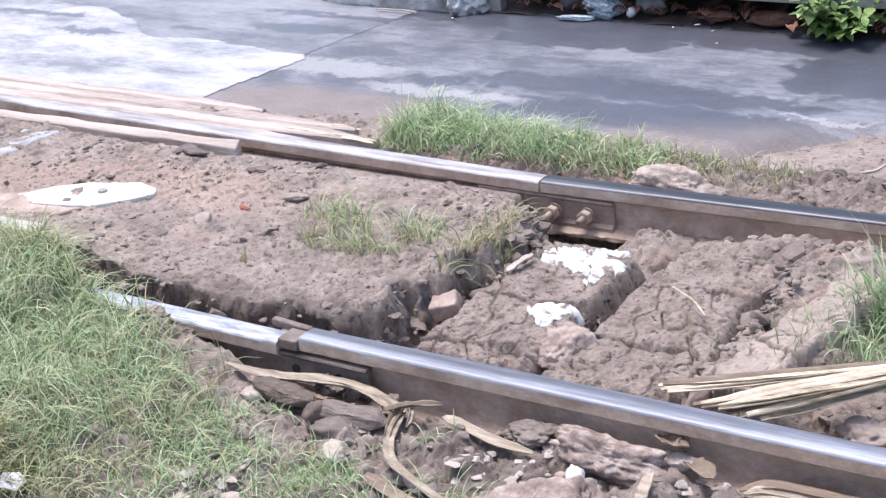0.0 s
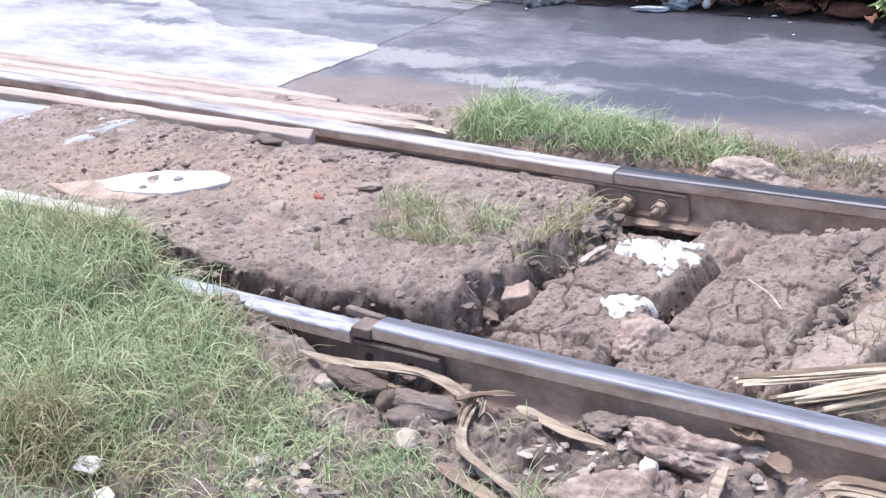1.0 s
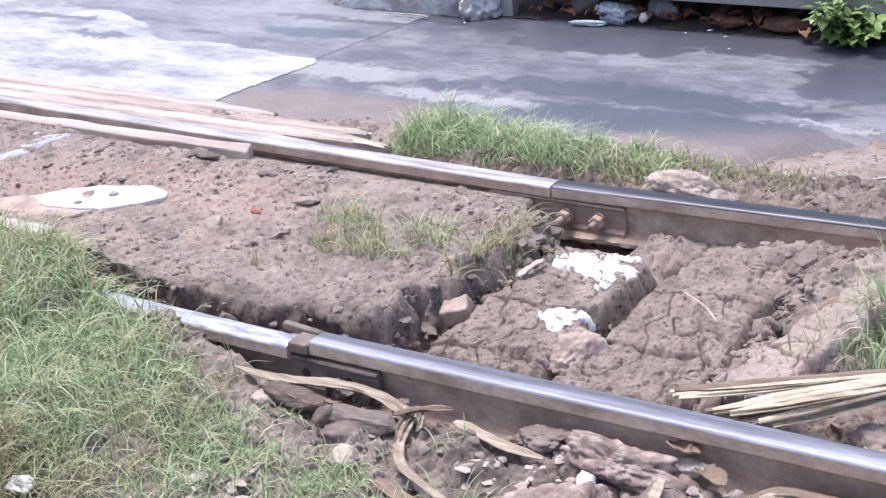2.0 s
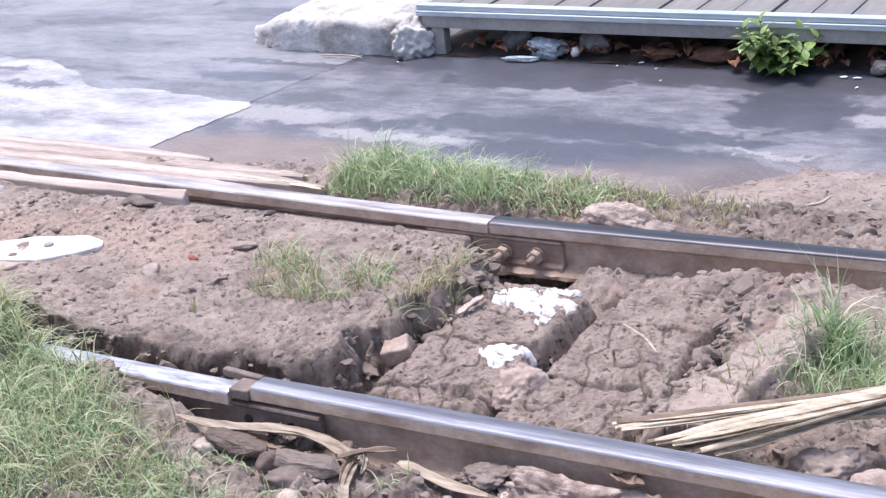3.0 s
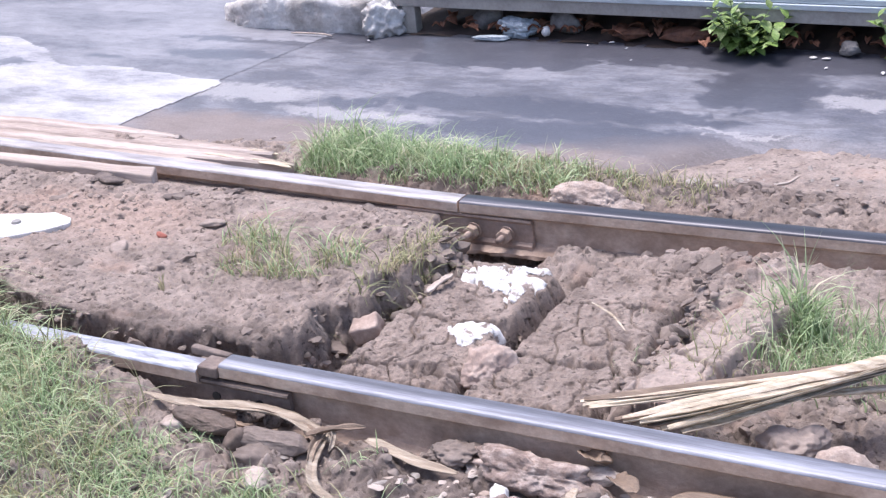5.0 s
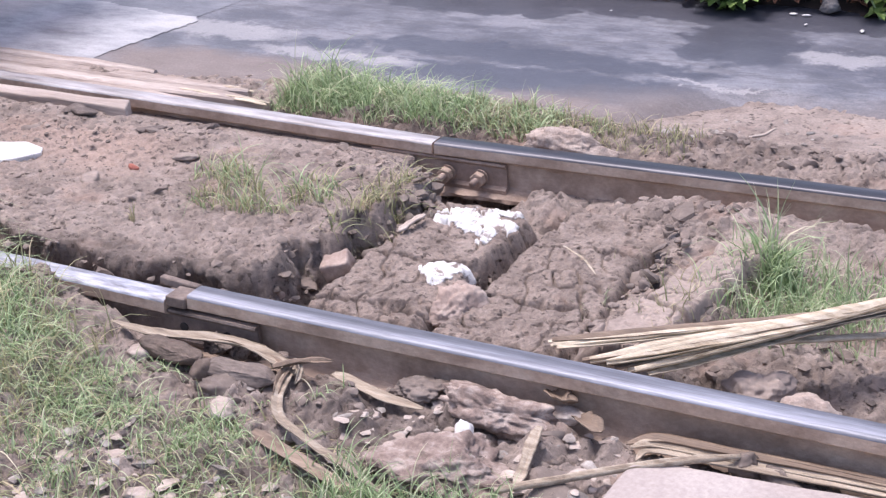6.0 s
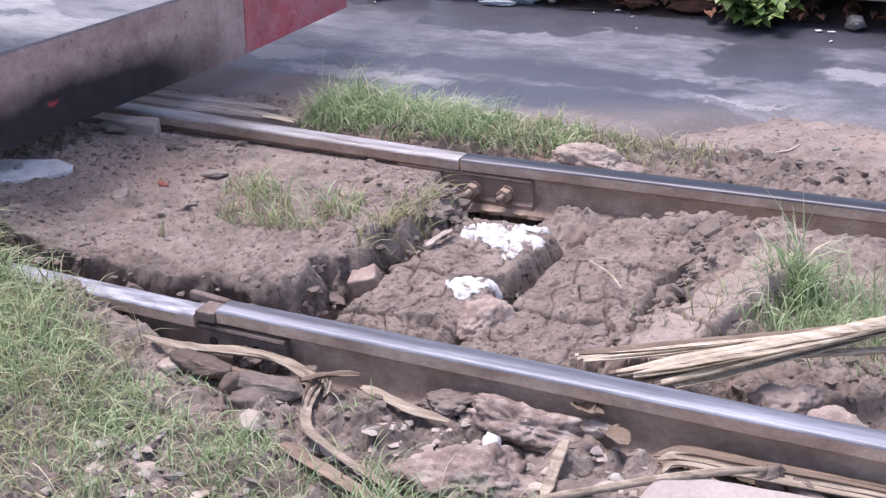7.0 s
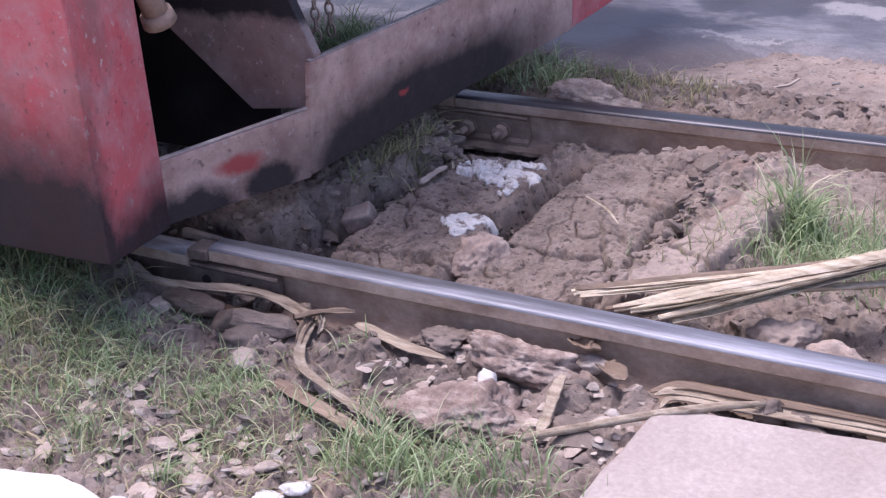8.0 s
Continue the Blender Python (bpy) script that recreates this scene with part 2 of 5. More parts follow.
GRASS = grass_material("green_grass", (0.17, 0.26, 0.11), (0.345, 0.45, 0.25), (0.62, 0.58, 0.43), 0.24)
GRASS_DRY = grass_material("half_dry_grass", (0.17, 0.19, 0.09), (0.31, 0.32, 0.17), (0.5, 0.42, 0.29), 0.4)
LEAF = surface("bush_leaf", (0.12, 0.21, 0.05), (0.22, 0.35, 0.085), (0.42, 0.52, 0.18), 6, 8, (0.35, 0.55), 0.2, 0.001, random_tint=0.45)


def paint_material(name, paint, bare, soot_shade, amount=0.5, red=()):
    """Old paint over scratched, dirty steel, with soot and painted shade in patches (y, z, ry, rz) on the thing."""
    m, t, b = nodes_of(name)
    wear = noise_node(t, 9, 7, 0.7)
    spots = noise_node(t, 38, 5, 0.7)
    col = ramp(t, wear, [(amount - 0.14, paint), (amount + 0.14, bare)])
    grime = noise_node(t, 5, 6, 0.65, stretch=(1, 1, 0.6))
    col = mixed(t, ramp(t, grime, [(0.48, 0.0), (0.66, 0.55)]), col, (0.25, 0.15, 0.135))
    col = mixed(t, ramp(t, spots, [(0.60, 0.0), (0.70, 0.7)]), col, (0.62, 0.56, 0.55))
    col = mixed(t, ramp(t, spots, [(0.3, 0.7), (0.4, 0.0)]), col, (0.10, 0.06, 0.06))
    col = mixed(t, scaled(t, blots(t, soot_shade, 0.12, 5.0, 0.65, "YZ"), 0.96), col, (0.02, 0.02, 0.026))
    if red:
        col = mixed(t, scaled(t, blots(t, red, 0.06, 12.0, 0.7, "YZ"), 0.9), col, (0.46, 0.07, 0.075))
    t.links.new(col, b.inputs["Base Color"])
    t.links.new(ramp(t, wear, [(0.4, 0.5), (0.6, 0.75)]), b.inputs["Roughness"])
    bumped(t, b, spots, 0.4, 0.002)
    return m


# Low patch is soot; the one at y -0.40 paints the side face's shade.
RED = paint_material("chipped_red_paint", (0.70, 0.14, 0.16), (0.66, 0.32, 0.33), [(-0.2, 0.0, 0.5, 0.19), (-0.40, 0.1, 0.10, 0.32)], 0.56)
PILOT = paint_material("scraped_pilot_steel", (0.66, 0.50, 0.455), (0.44, 0.29, 0.265), [(0.84, 0.085, 0.56, 0.15), (0.5, 0.06, 0.2, 0.14), (0.02, 0.06, 0.12, 0.07), (0.22, 0.085, 0.07, 0.06)], 0.52, [(0.135, 0.155, 0.055, 0.026), (0.70, 0.16, 0.02, 0.009)])
GUSSET = paint_material("sooty_gusset_steel", (0.36, 0.29, 0.28), (0.23, 0.18, 0.175), [(0.35, 0.5, 0.05, 0.04)], 0.5)
# Near-black colour stands for deep shade under the engine and in holes.
BLACK = surface("shade_black", (0.012, 0.012, 0.013), (0.025, 0.025, 0.027), (0.05, 0.048, 0.048), 6, 9, (0.5, 0.8), 0.3, 0.002)


# ---- mesh helpers ----
def part(name, bm, material, parent=None, label=""):
    me = bpy.data.meshes.new(name)
    bm.to_mesh(me)
    bm.free()
    me.materials.append(material)
    ob = new(name, me)
    if parent:
        ob.parent = parent
    if label:
        tagged(ob, label)
    return ob


def from_arrays(name, verts, faces, material, smooth=True):
    me = bpy.data.meshes.new(name)
    me.from_pydata(verts, [], faces)
    me.materials.append(material)
    if smooth:
        me.polygons.foreach_set("use_smooth", [True] * len(me.polygons))
    me.update()
    return new(name, me)


def creased(ob):
    ob.data.polygons.foreach_set("use_smooth", [True] * len(ob.data.polygons))
    ob.data.set_sharp_from_angle(angle=radians(30))
    return ob


def smoothed(ob):
    ob.data.polygons.foreach_set("use_smooth", [True] * len(ob.data.polygons))
    return ob


def empty(name, m=None):
    ob = new(name)
    ob.empty_display_size = 0.1
    if m is not None:
        ob.matrix_world = m
    return ob


def box(bm, x0, x1, y0, y1, z0, z1, bevel=0.0, m=None):
    vs = [bm.verts.new((x, y, z)) for z in (z0, z1) for x, y in ((x0, y0), (x1, y0), (x1, y1), (x0, y1))]
    fs = [bm.faces.new([vs[i] for i in f]) for f in ((3, 2, 1, 0), (4, 5, 6, 7), (0, 1, 5, 4), (1, 2, 6, 5), (2, 3, 7, 6), (3, 0, 4, 7))]
    if bevel:
        bmesh.ops.bevel(bm, geom=list({e for f in fs for e in f.edges}), offset=bevel, segments=2, affect="EDGES", profile=0.5)
    if m is not None:
        bmesh.ops.transform(bm, matrix=m, verts=[v for v in bm.verts if v in set(vs)] if not bevel else bm.verts)


def extruded(points, vec, bevel=0.0):
    """A prism: a planar outline pushed along vec."""
    bm = bmesh.new()
    a = [bm.verts.new(p) for p in points]
    b = [bm.verts.new(Vector(p) + Vector(vec)) for p in points]
    n = len(a)
    bm.faces.new(a[::-1])
    bm.faces.new(b)
    for i in range(n):
        bm.faces.new((a[i], a[(i + 1) % n], b[(i + 1) % n], b[i]))
    bmesh.ops.recalc_face_normals(bm, faces=bm.faces)
    if bevel:
        bmesh.ops.bevel(bm, geom=list(bm.edges), offset=bevel, segments=2, affect="EDGES", profile=0.5)
    return bm


def rock(sx, sy, sz, seed, rough=0.28, sub=3, freq=1.6, flat=0.0, angular=True):
    bm = bmesh.new()
    bmesh.ops.create_icosphere(bm, subdivisions=sub, radius=1)
    off = Vector((seed * 7.13, seed * 3.7, seed * 1.9))
    rn = random.Random(seed * 13 + 1)
    cuts = [(Vector((rn.gauss(0, 1), rn.gauss(0, 1), rn.gauss(0, 0.8))).normalized(), rn.uniform(0.6, 0.97)) for _ in range(12)]
    for v in bm.verts:
        d = 1 + rough * noise.fractal(v.co * freq + off, 0.8, 2.1, 5) - 0.10 * abs(noise.noise(v.co * 3.1 + off))
        c = 1.0 if not angular else min([1.0] + [h / max(1e-3, v.co.dot(q)) for q, h in cuts])
        p = v.co * (c * (1.12 + 0.55 * (d - 1) + 0.25 * rough * noise.noise(v.co * 6 + off) + 0.10 * noise.fractal(v.co * 4.5 + off, 0.6, 2.2, 5)))
        if flat and p.z > flat:
            p.z = flat + (p.z - flat) * 0.2
        v.co = (p.x * sx, p.y * sy, p.z * sz)
    return bm


class Field:
    """Smooth value noise on arrays, seeded."""

    def __init__(self, seed):
        self.tab = np.random.RandomState(seed).rand(256, 256)

    def one(self, x, y):
        xi, yi = np.floor(x).astype(int), np.floor(y).astype(int)
        u, v = x - xi, y - yi
        u, v = u * u * u * (u * (u * 6 - 15) + 10), v * v * v * (v * (v * 6 - 15) + 10)
        g = lambda a, b: self.tab[a % 256, b % 256]
        return (g(xi, yi) * (1 - u) + g(xi + 1, yi) * u) * (1 - v) + (g(xi, yi + 1) * (1 - u) + g(xi + 1, yi + 1) * u) * v

    def fbm(self, x, y, scale, octaves=4, gain=0.5):
        s, a, tot = 0.0, 1.0, 0.0
        for k in range(octaves):
            c, n = math.cos(k * 1.1), math.sin(k * 1.1)
            s = s + a * (self.one((c * x - n * y) * scale + 17.3 * k, (n * x + c * y) * scale + 9.1 * k) - 0.5)
            tot += a
            a *= gain
            scale *= 2.03
        return s / tot


def broken(x, y, scale, seed):
    """Angular clods: cells of uneven height and tilt with cracks between them, 0 to 1."""
    tab = np.random.RandomState(seed).rand(5, 128, 128)
    x, y = x * scale + 0.5 * F1.fbm(x, y, scale * 1.3, 3), y * scale + 0.5 * F2.fbm(x, y, scale * 1.3, 3)
    xi, yi = np.floor(x).astype(int), np.floor(y).astype(int)
    d1, d2, h = np.full(x.shape, 9.0), np.full(x.shape, 9.0), np.zeros(x.shape)
    for i in (-1, 0, 1):
        for j in (-1, 0, 1):
            a, b = (xi + i) % 128, (yi + j) % 128
            dx, dy = xi + i + tab[0][a, b] - x, yi + j + tab[1][a, b] - y
            d = np.hypot(dx, dy)
            hh = tab[2][a, b] ** 1.6 + 0.4 * dx * (tab[3][a, b] - 0.5) + 0.4 * dy * (tab[4][a, b] - 0.5)
            near = d < d1
            d2 = np.where(near, d1, np.minimum(d2, d))
            h = np.where(near, hh, h)
            d1 = np.minimum(d1, d)
    return h * step(0.0, 0.22, d2 - d1)


F1, F2, F3 = Field(3), Field(11), Field(29)


def step(a, b, v):
    w = np.clip((v - a) / (b - a), 0, 1)
    return w * w * (3 - 2 * w)


FAR_Y = 1.128


def slab_edges(x, y):
    """Where the mud slab breaks off: its end along the track, its side towards the rail."""
    mid = F2.fbm(x, y, 14, 4)
    ex = 0.12 + 0.09 * step(0.5, 0.66, y) + 0.15 * F1.fbm(x * 0 + 3, y, 9, 4) + 0.09 * mid - 0.10 * (1 - step(0.1, 0.3, y)) - 0.10 * step(0.8, 0.95, y) - 0.12 * step(0.95, 1.05, y)
    ny = 0.112 + 0.05 * F2.fbm(x, y * 0 + 2, 6, 3) + 0.03 * mid + 0.07 * step(-0.7, -1.0, x)
    return ex, ny


def undercut(x, y, z):
    """Draws the foot of the slab's broken sides inwards, so that its rim overhangs."""
    ex, ny = slab_edges(x, y)
    a = np.exp(-((ny - y - 0.03) / 0.028) ** 2) * (1 - step(0.0, 0.15, x)) * (y > 0.03)
    b = np.exp(-((x - ex - 0.022) / 0.022) ** 2) * step(0.15, 0.25, y) * (1 - step(1.0, 1.06, y))
    a2 = np.exp(-((ny - y) / 0.05) ** 2) * (1 - step(0.0, 0.15, x)) * (y > 0.03)
    b2 = np.exp(-((x - ex) / 0.035) ** 2) * step(0.15, 0.25, y) * (1 - step(1.0, 1.06, y))
    rag, rag2 = F3.fbm(y + 3, z * 1.6, 22, 4), F2.fbm(x + 3, z * 1.6, 22, 4)
    return x - 0.008 * b + 0.045 * b2 * rag, y + 0.07 * a + 0.05 * a2 * rag2


def ground_z(x, y):
    """The height of the earth: mud slab between the rails, hollows, banks and mounds."""
    x, y = np.asarray(x, float), np.asarray(y, float)
    big, mid, fine = F1.fbm(x, y, 3.5, 3), F2.fbm(x, y, 14, 4), F3.fbm(x, y, 50, 3)
    lump = np.abs(F2.fbm(x + 5, y - 3, 9, 4))
    crumb = np.abs(F3.fbm(x - 7, y + 2, 26, 3)) + 0.6 * np.abs(F1.fbm(x + 4, y + 9, 60, 2))
    chunks, bits = broken(x, y, 11, 5), broken(x, y, 24, 6)
    # hollow bed of the broken part
    bed = -0.168 + 0.02 * big + 0.022 * mid + 0.02 * fine + 0.014 * crumb + 0.022 * chunks + 0.010 * bits + 0.04 * step(0.6, 0.85, x) * step(0.15, 0.4, y)
    bed = bed + 0.03 * step(0.7, 0.85, y) * (1 - step(0.92, 1.04, y)) * step(0.42, 0.65, x) - 0.05 * step(0.85, 0.95, y) * (1 - step(0.28, 0.36, x)) - 0.03 * np.exp(-((x - 0.55) / 0.04) ** 2) - 0.05 * np.exp(-((x - 0.2) / 0.05) ** 2) * (1 - step(0.3, 0.45, y)) + 0.08 * np.exp(-((x - 0.25) / 0.07) ** 2) * step(0.42, 0.52, y) * (1 - step(0.8, 0.88, y)) - 0.03 * np.exp(-((x - 1.42) / 0.1) ** 2 - ((y - 0.3) / 0.06) ** 2)
    bed = bed - 0.01 * step(1.0, 1.3, x) * (1 - step(0.1, 0.35, y))
    bed = bed + 0.07 * step(0.9, 1.02, y) * step(0.34, 0.42, x)
    bed = bed + 0.045 * step(0.86, 0.93, x) * (1 - step(1.1, 1.2, x)) * step(0.05, 0.2, y) * (1 - step(0.9, 1.0, y))
    # mud slab
    ex, ny = slab_edges(x, y)
    top = -0.012 + 0.02 * big + 0.016 * mid + 0.014 * fine + 0.014 * crumb + 0.010 * bits + 0.022 * step(-1.72, -1.9, x) + 0.02 * crumb * step(-0.25, 0.05, x) - 0.035 * step(0.95, 1.07, y) - 0.01 * step(-0.2, 0.1, x)
    top = top - 0.012 * (1 - step(0.1, 0.3, y)) + 0.03 * np.maximum(0, mid) * step(-0.5, -0.1, x)
    on = (1 - step(-0.05, 0.05, x - ex)) * step(-0.026, 0.034, y - ny)
    hole = -0.20 + 0.03 * mid
    z = bed * (1 - on) + top * on + 4 * on * (1 - on) * (0.055 * chunks + 0.03 * bits - 0.03)
    z = z - 0.13 * np.exp(-((x - 0.2) / 0.08) ** 2 - ((y - 1.0) / 0.07) ** 2)
    gap = (1 - step(-0.012, 0.012, y - ny)) * (1 - step(0.0, 0.2, x))
    z = np.where((y < ny) & (x < 0.15), hole * gap + z * (1 - gap), z)
    # near side
    near = -0.115 + 0.05 * big + 0.06 * mid + 0.026 * fine + 0.02 * crumb + 0.03 * lump * step(0.1, 0.4, x)
    mound = 0.09 * (1 - step(-0.45, 0.0, x)) + 0.07 * (1 - step(-0.85, -0.62, x)) * step(-0.5, -0.2, y) + 0.02 * step(-0.35, -0.8, y) * (1 - step(0.0, 0.4, x))
    near = near + 0.02 * np.exp(-((y + 0.075) / 0.05) ** 2) * step(0.25, 0.45, x)
    near = near + 0.04 * np.exp(-((x - 0.5) / 0.09) ** 2 - ((y + 0.2) / 0.05) ** 2) + 0.035 * np.exp(-((x - 0.63) / 0.07) ** 2 - ((y + 0.25) / 0.05) ** 2) + 0.03 * np.exp(-((x - 0.33) / 0.07) ** 2 - ((y + 0.24) / 0.04) ** 2)
    near = near + mound + (0.024 * chunks + 0.008 * bits - 0.012) * step(-0.1, 0.25, x) * (1 - step(-0.42, -0.55, y)) + 0.012 * bits * step(-0.42, -0.55, y)
    near = near - 0.04 * step(-0.45, -0.75, y) - 0.025 * step(-0.12, -0.06, y) * step(-0.3, -0.1, x)
    buried = 0.11 * (1 - step(-0.95, -0.62, x))
    ke = step(-0.055 + buried, -0.02 + buried, y)
    z = z * ke + near * (1 - ke)
    # far side bank and verge
    far = -0.082 + 0.045 * step(1.2, 1.42, y) + 0.03 * big + 0.035 * mid + 0.015 * fine + 0.04 * crumb * (1 - step(1.5, 1.7, y))
    far = far + 0.015 * step(0.75, 1.3, x) + (0.018 * chunks + 0.008 * bits - 0.008) * step(-0.7, -0.3, x) * (1 - step(1.42, 1.58, y))
    fade = step(1.55, 1.8, y - 0.36 * step(0.3, 0.8, x) + 0.22 * (1 - step(-1.2, -0.7, x)))
    far = (far + 0.008 * step(1.5, 1.7, y)) * (1 - fade) - 0.055 * fade
    far = far - (0.026 + 0.5 * (far + 0.04)) * step(1.42, 1.62, y) * step(0.15, 0.55, x)
    k = step(1.14, 1.2, y)
    z = z * (1 - k) + far * k
    # keep clear of the rails' heads
    for yr in (0.0, FAR_Y):
        m = (np.abs(y - yr) < 0.07) & ((x > -0.62) | (yr > 0.5))
        z = np.where(m, np.minimum(z, np.where(x > 0.03, -0.115, -0.05) if yr else np.where(y < 0, -0.108 + 0.05 * mid + 0.008 * bits + 0.085 * (1 - step(-0.3, -0.08, x)), -0.115)), z)
    far_off = np.maximum(np.abs(x) - 2.2, np.where(y < 0, 4 * (-y - 0.93), y - 1.9))
    return np.where(far_off > 0, z * np.exp(-far_off * 2) - 0.06 * (1 - np.exp(-far_off * 2)), z)


def gz(x, y):
    return float(ground_z(np.array([x]), np.array([y]))[0])


def sheet(name, xs, ys, zfun, material, keep=None, warp=None):
    X, Y = np.meshgrid(xs, ys)
    Z = zfun(X, Y)
    if warp:
        X, Y = warp(X, Y, Z)
    nx, ny = len(xs), len(ys)
    idx = np.arange(nx * ny).reshape(ny, nx)
    quads = np.stack([idx[:-1, :-1], idx[:-1, 1:], idx[1:, 1:], idx[1:, :-1]], -1).reshape(-1, 4)
    if keep is not None:
        quads = quads[keep(X, Y)[:-1, :-1].reshape(-1)]
    me = bpy.data.meshes.new(name)
    me.vertices.add(nx * ny)
    me.vertices.foreach_set("co", np.stack([X, Y, Z], -1).reshape(-1))
    me.loops.add(len(quads) * 4)
    me.loops.foreach_set("vertex_index", quads.reshape(-1).astype(np.int32))
    me.polygons.add(len(quads))
    me.polygons.foreach_set("loop_start", np.arange(0, len(quads) * 4, 4, dtype=np.int32))
    me.update(calc_edges=True)
    me.polygons.foreach_set("use_smooth", np.ones(len(quads), bool))
    me.materials.append(material)
    me.validate()
    return new(name, me)


OUT = [3, 4.5, 7, 12, 25, 60, 150, 400]
xs = np.concatenate([[-v for v in OUT[::-1]], np.arange(-2.5, 1.95, 0.0054), OUT])
ys = np.concatenate([[-v for v in OUT[::-1]], [-2, -1.4], np.arange(-1.0, 1.7, 0.0054), np.arange(1.7, 2.1, 0.02), [2.2, 2.4], OUT])


def ground_material(name, dark, mid_tone, light, stained):
    m, t, b = nodes_of(name)
    big, mid, fine = noise_node(t, 2.6, 5, 0.6), noise_node(t, 11, 6, 0.65), noise_node(t, 90, 7, 0.8)
    col = ramp(t, mid, [(0.30, dark), (0.48, mid_tone), (0.66, light)])
    col = mixed(t, ramp(t, big, [(0.50, 0.0), (0.68, 0.8)]), col, light)
    col = mixed(t, ramp(t, big, [(0.30, 0.7), (0.42, 0.0)]), col, dark)
    if stained:
        ochre = blots(t, [(-0.98, 0.72, 0.34, 0.16), (-1.5, 0.55, 0.35, 0.2), (-0.35, 1.3, 1.0, 0.03)], 0.4, 4.0, 0.9)
        col = mixed(t, scaled(t, ochre, 0.6), col, (0.48, 0.35, 0.29))
        # Wet mud on the verge; shade painted into slot, gaps and hollows.
        wet_and_shade = blots(t, [(0.62, 0.62, 0.07, 0.30), (0.80, 0.25, 0.10, 0.14), (0.2, 0.3, 0.1, 0.2), (0.1, 1.25, 0.8, 0.085), (0.7, 1.5, 0.4, 0.08), (1.35, 0.25, 0.2, 0.12), (0.45, -0.12, 0.4, 0.06), (0.62, -0.22, 0.14, 0.08), (-0.3, 0.14, 0.6, 0.05)], 0.3, 6.0, 0.9)
        col = mixed(t, scaled(t, wet_and_shade, 0.7), col, (0.14, 0.109, 0.095))
    col = mixed(t, 0.7, col, ramp(t, fine, [(0.3, 0.36), (0.62, 1.0)]), "MULTIPLY")
    # Pits: the dark inside small hollows is painted in, with matching bump.
    pits = noise_node(t, 42, 4, 0.6, stretch=(1, 1.3, 1))
    col = mixed(t, ramp(t, pits, [(0.35, 0.85), (0.42, 0.0)]), col, (0.07, 0.053, 0.046))
    brick_dust = noise_node(t, 3.3, 4, 0.55, stretch=(1, 1.3, 1))
    col = mixed(t, ramp(t, brick_dust, [(0.58, 0.0), (0.70, 0.45)]), col, (0.40, 0.27, 0.215))
    t.links.new(col, b.inputs["Base Color"])
    t.links.new(ramp(t, mid, [(0.35, 0.62), (0.6, 0.92)]), b.inputs["Roughness"])
    bumped(t, b, mixed(t, 0.4, fine, pits), 1.0, 0.012)
    return m


EARTH = ground_material("track_earth", (0.192, 0.15, 0.128), (0.335, 0.271, 0.237), (0.46, 0.384, 0.342), True)
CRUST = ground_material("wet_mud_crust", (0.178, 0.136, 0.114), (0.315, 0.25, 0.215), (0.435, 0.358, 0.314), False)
tagged(sheet("ground", xs, ys, ground_z, EARTH, warp=undercut), "brown muddy trampled earth of the track bed", "ground", kind="structure")


def road_z(x, y):
    d = np.maximum(np.abs(x) - 4, 0)
    return -0.032 + 0.010 * F1.fbm(x, y, 1.2, 3) + 0.004 * F2.fbm(x, y, 9, 3) - 0.05 * (1 - step(1.40, 1.62, y + 0.18 * F3.fbm(x, y, 3, 4) - 0.12 * (1 - step(-0.9, -0.5, x)) * -1 - 0.36 * step(0.3, 0.8, x)))


rx = np.concatenate([[-400, -100, -30, -12, -6, -4], np.arange(-3.4, 2.2, 0.03), [3, 6, 12, 30, 100, 400]])
ry = np.concatenate([np.arange(1.36, 3.2, 0.03), [3.6, 4.4, 6, 9, 14, 30, 90]])
tagged(sheet("road", rx, ry, road_z, ASPHALT), "wet grey patched asphalt road beside the track", "road", kind="structure")


def pale_z(x, y):
    return road_z(x, y) + 0.0028


def pale_keep(x, y):
    edge = -1.60 + 0.12 * (y - 1.5) + 0.10 * F2.fbm(x, y, 3, 4) - 0.35 * step(2.0, 2.35, y) * (1 - step(2.4, 2.6, y))
    return (x < edge) & (y > 1.47 + 0.05 * F1.fbm(x, y, 4, 3)) & (y < 2.15 + 0.5 * F3.fbm(x, y, 1.1, 4) - 0.5 * np.minimum(0, x + 2.6))


px = np.concatenate([[-40, -20, -10, -6], np.arange(-4.4, -1.3, 0.012)])
py = np.concatenate([np.arange(1.4, 3.0, 0.012), [3.3, 4, 6, 10]])
tagged(sheet("road_patch", px, py, pale_z, SLAB, pale_keep), "concrete patch in the road surface, pale with painted wet glare", "road", kind="structure")

MIDROAD = pale_road("pale_worn_asphalt", (0.105, 0.109, 0.133), (0.175, 0.181, 0.21), (0.26, 0.267, 0.3), 1.6)
mx = np.concatenate([[-60, -30, -15, -9], np.concatenate([np.arange(-6, -2.2, 0.04), np.arange(-2.2, -1.2, 0.008)])])
my = np.concatenate([np.arange(1.44, 3.4, 0.014), [4, 5, 7, 10, 20, 60]])
tagged(sheet("road_patch", mx, my, lambda x, y: road_z(x, y) + 0.0016, MIDROAD, lambda x, y: (x < -1.66 + 0.14 * (y - 1.5) + 0.05 * F2.fbm(x, y, 9, 5, 0.65)) & (y > 1.46 + 0.04 * F1.fbm(x, y, 4, 3))), "lighter worn asphalt of the crossing road", "road", kind="structure")



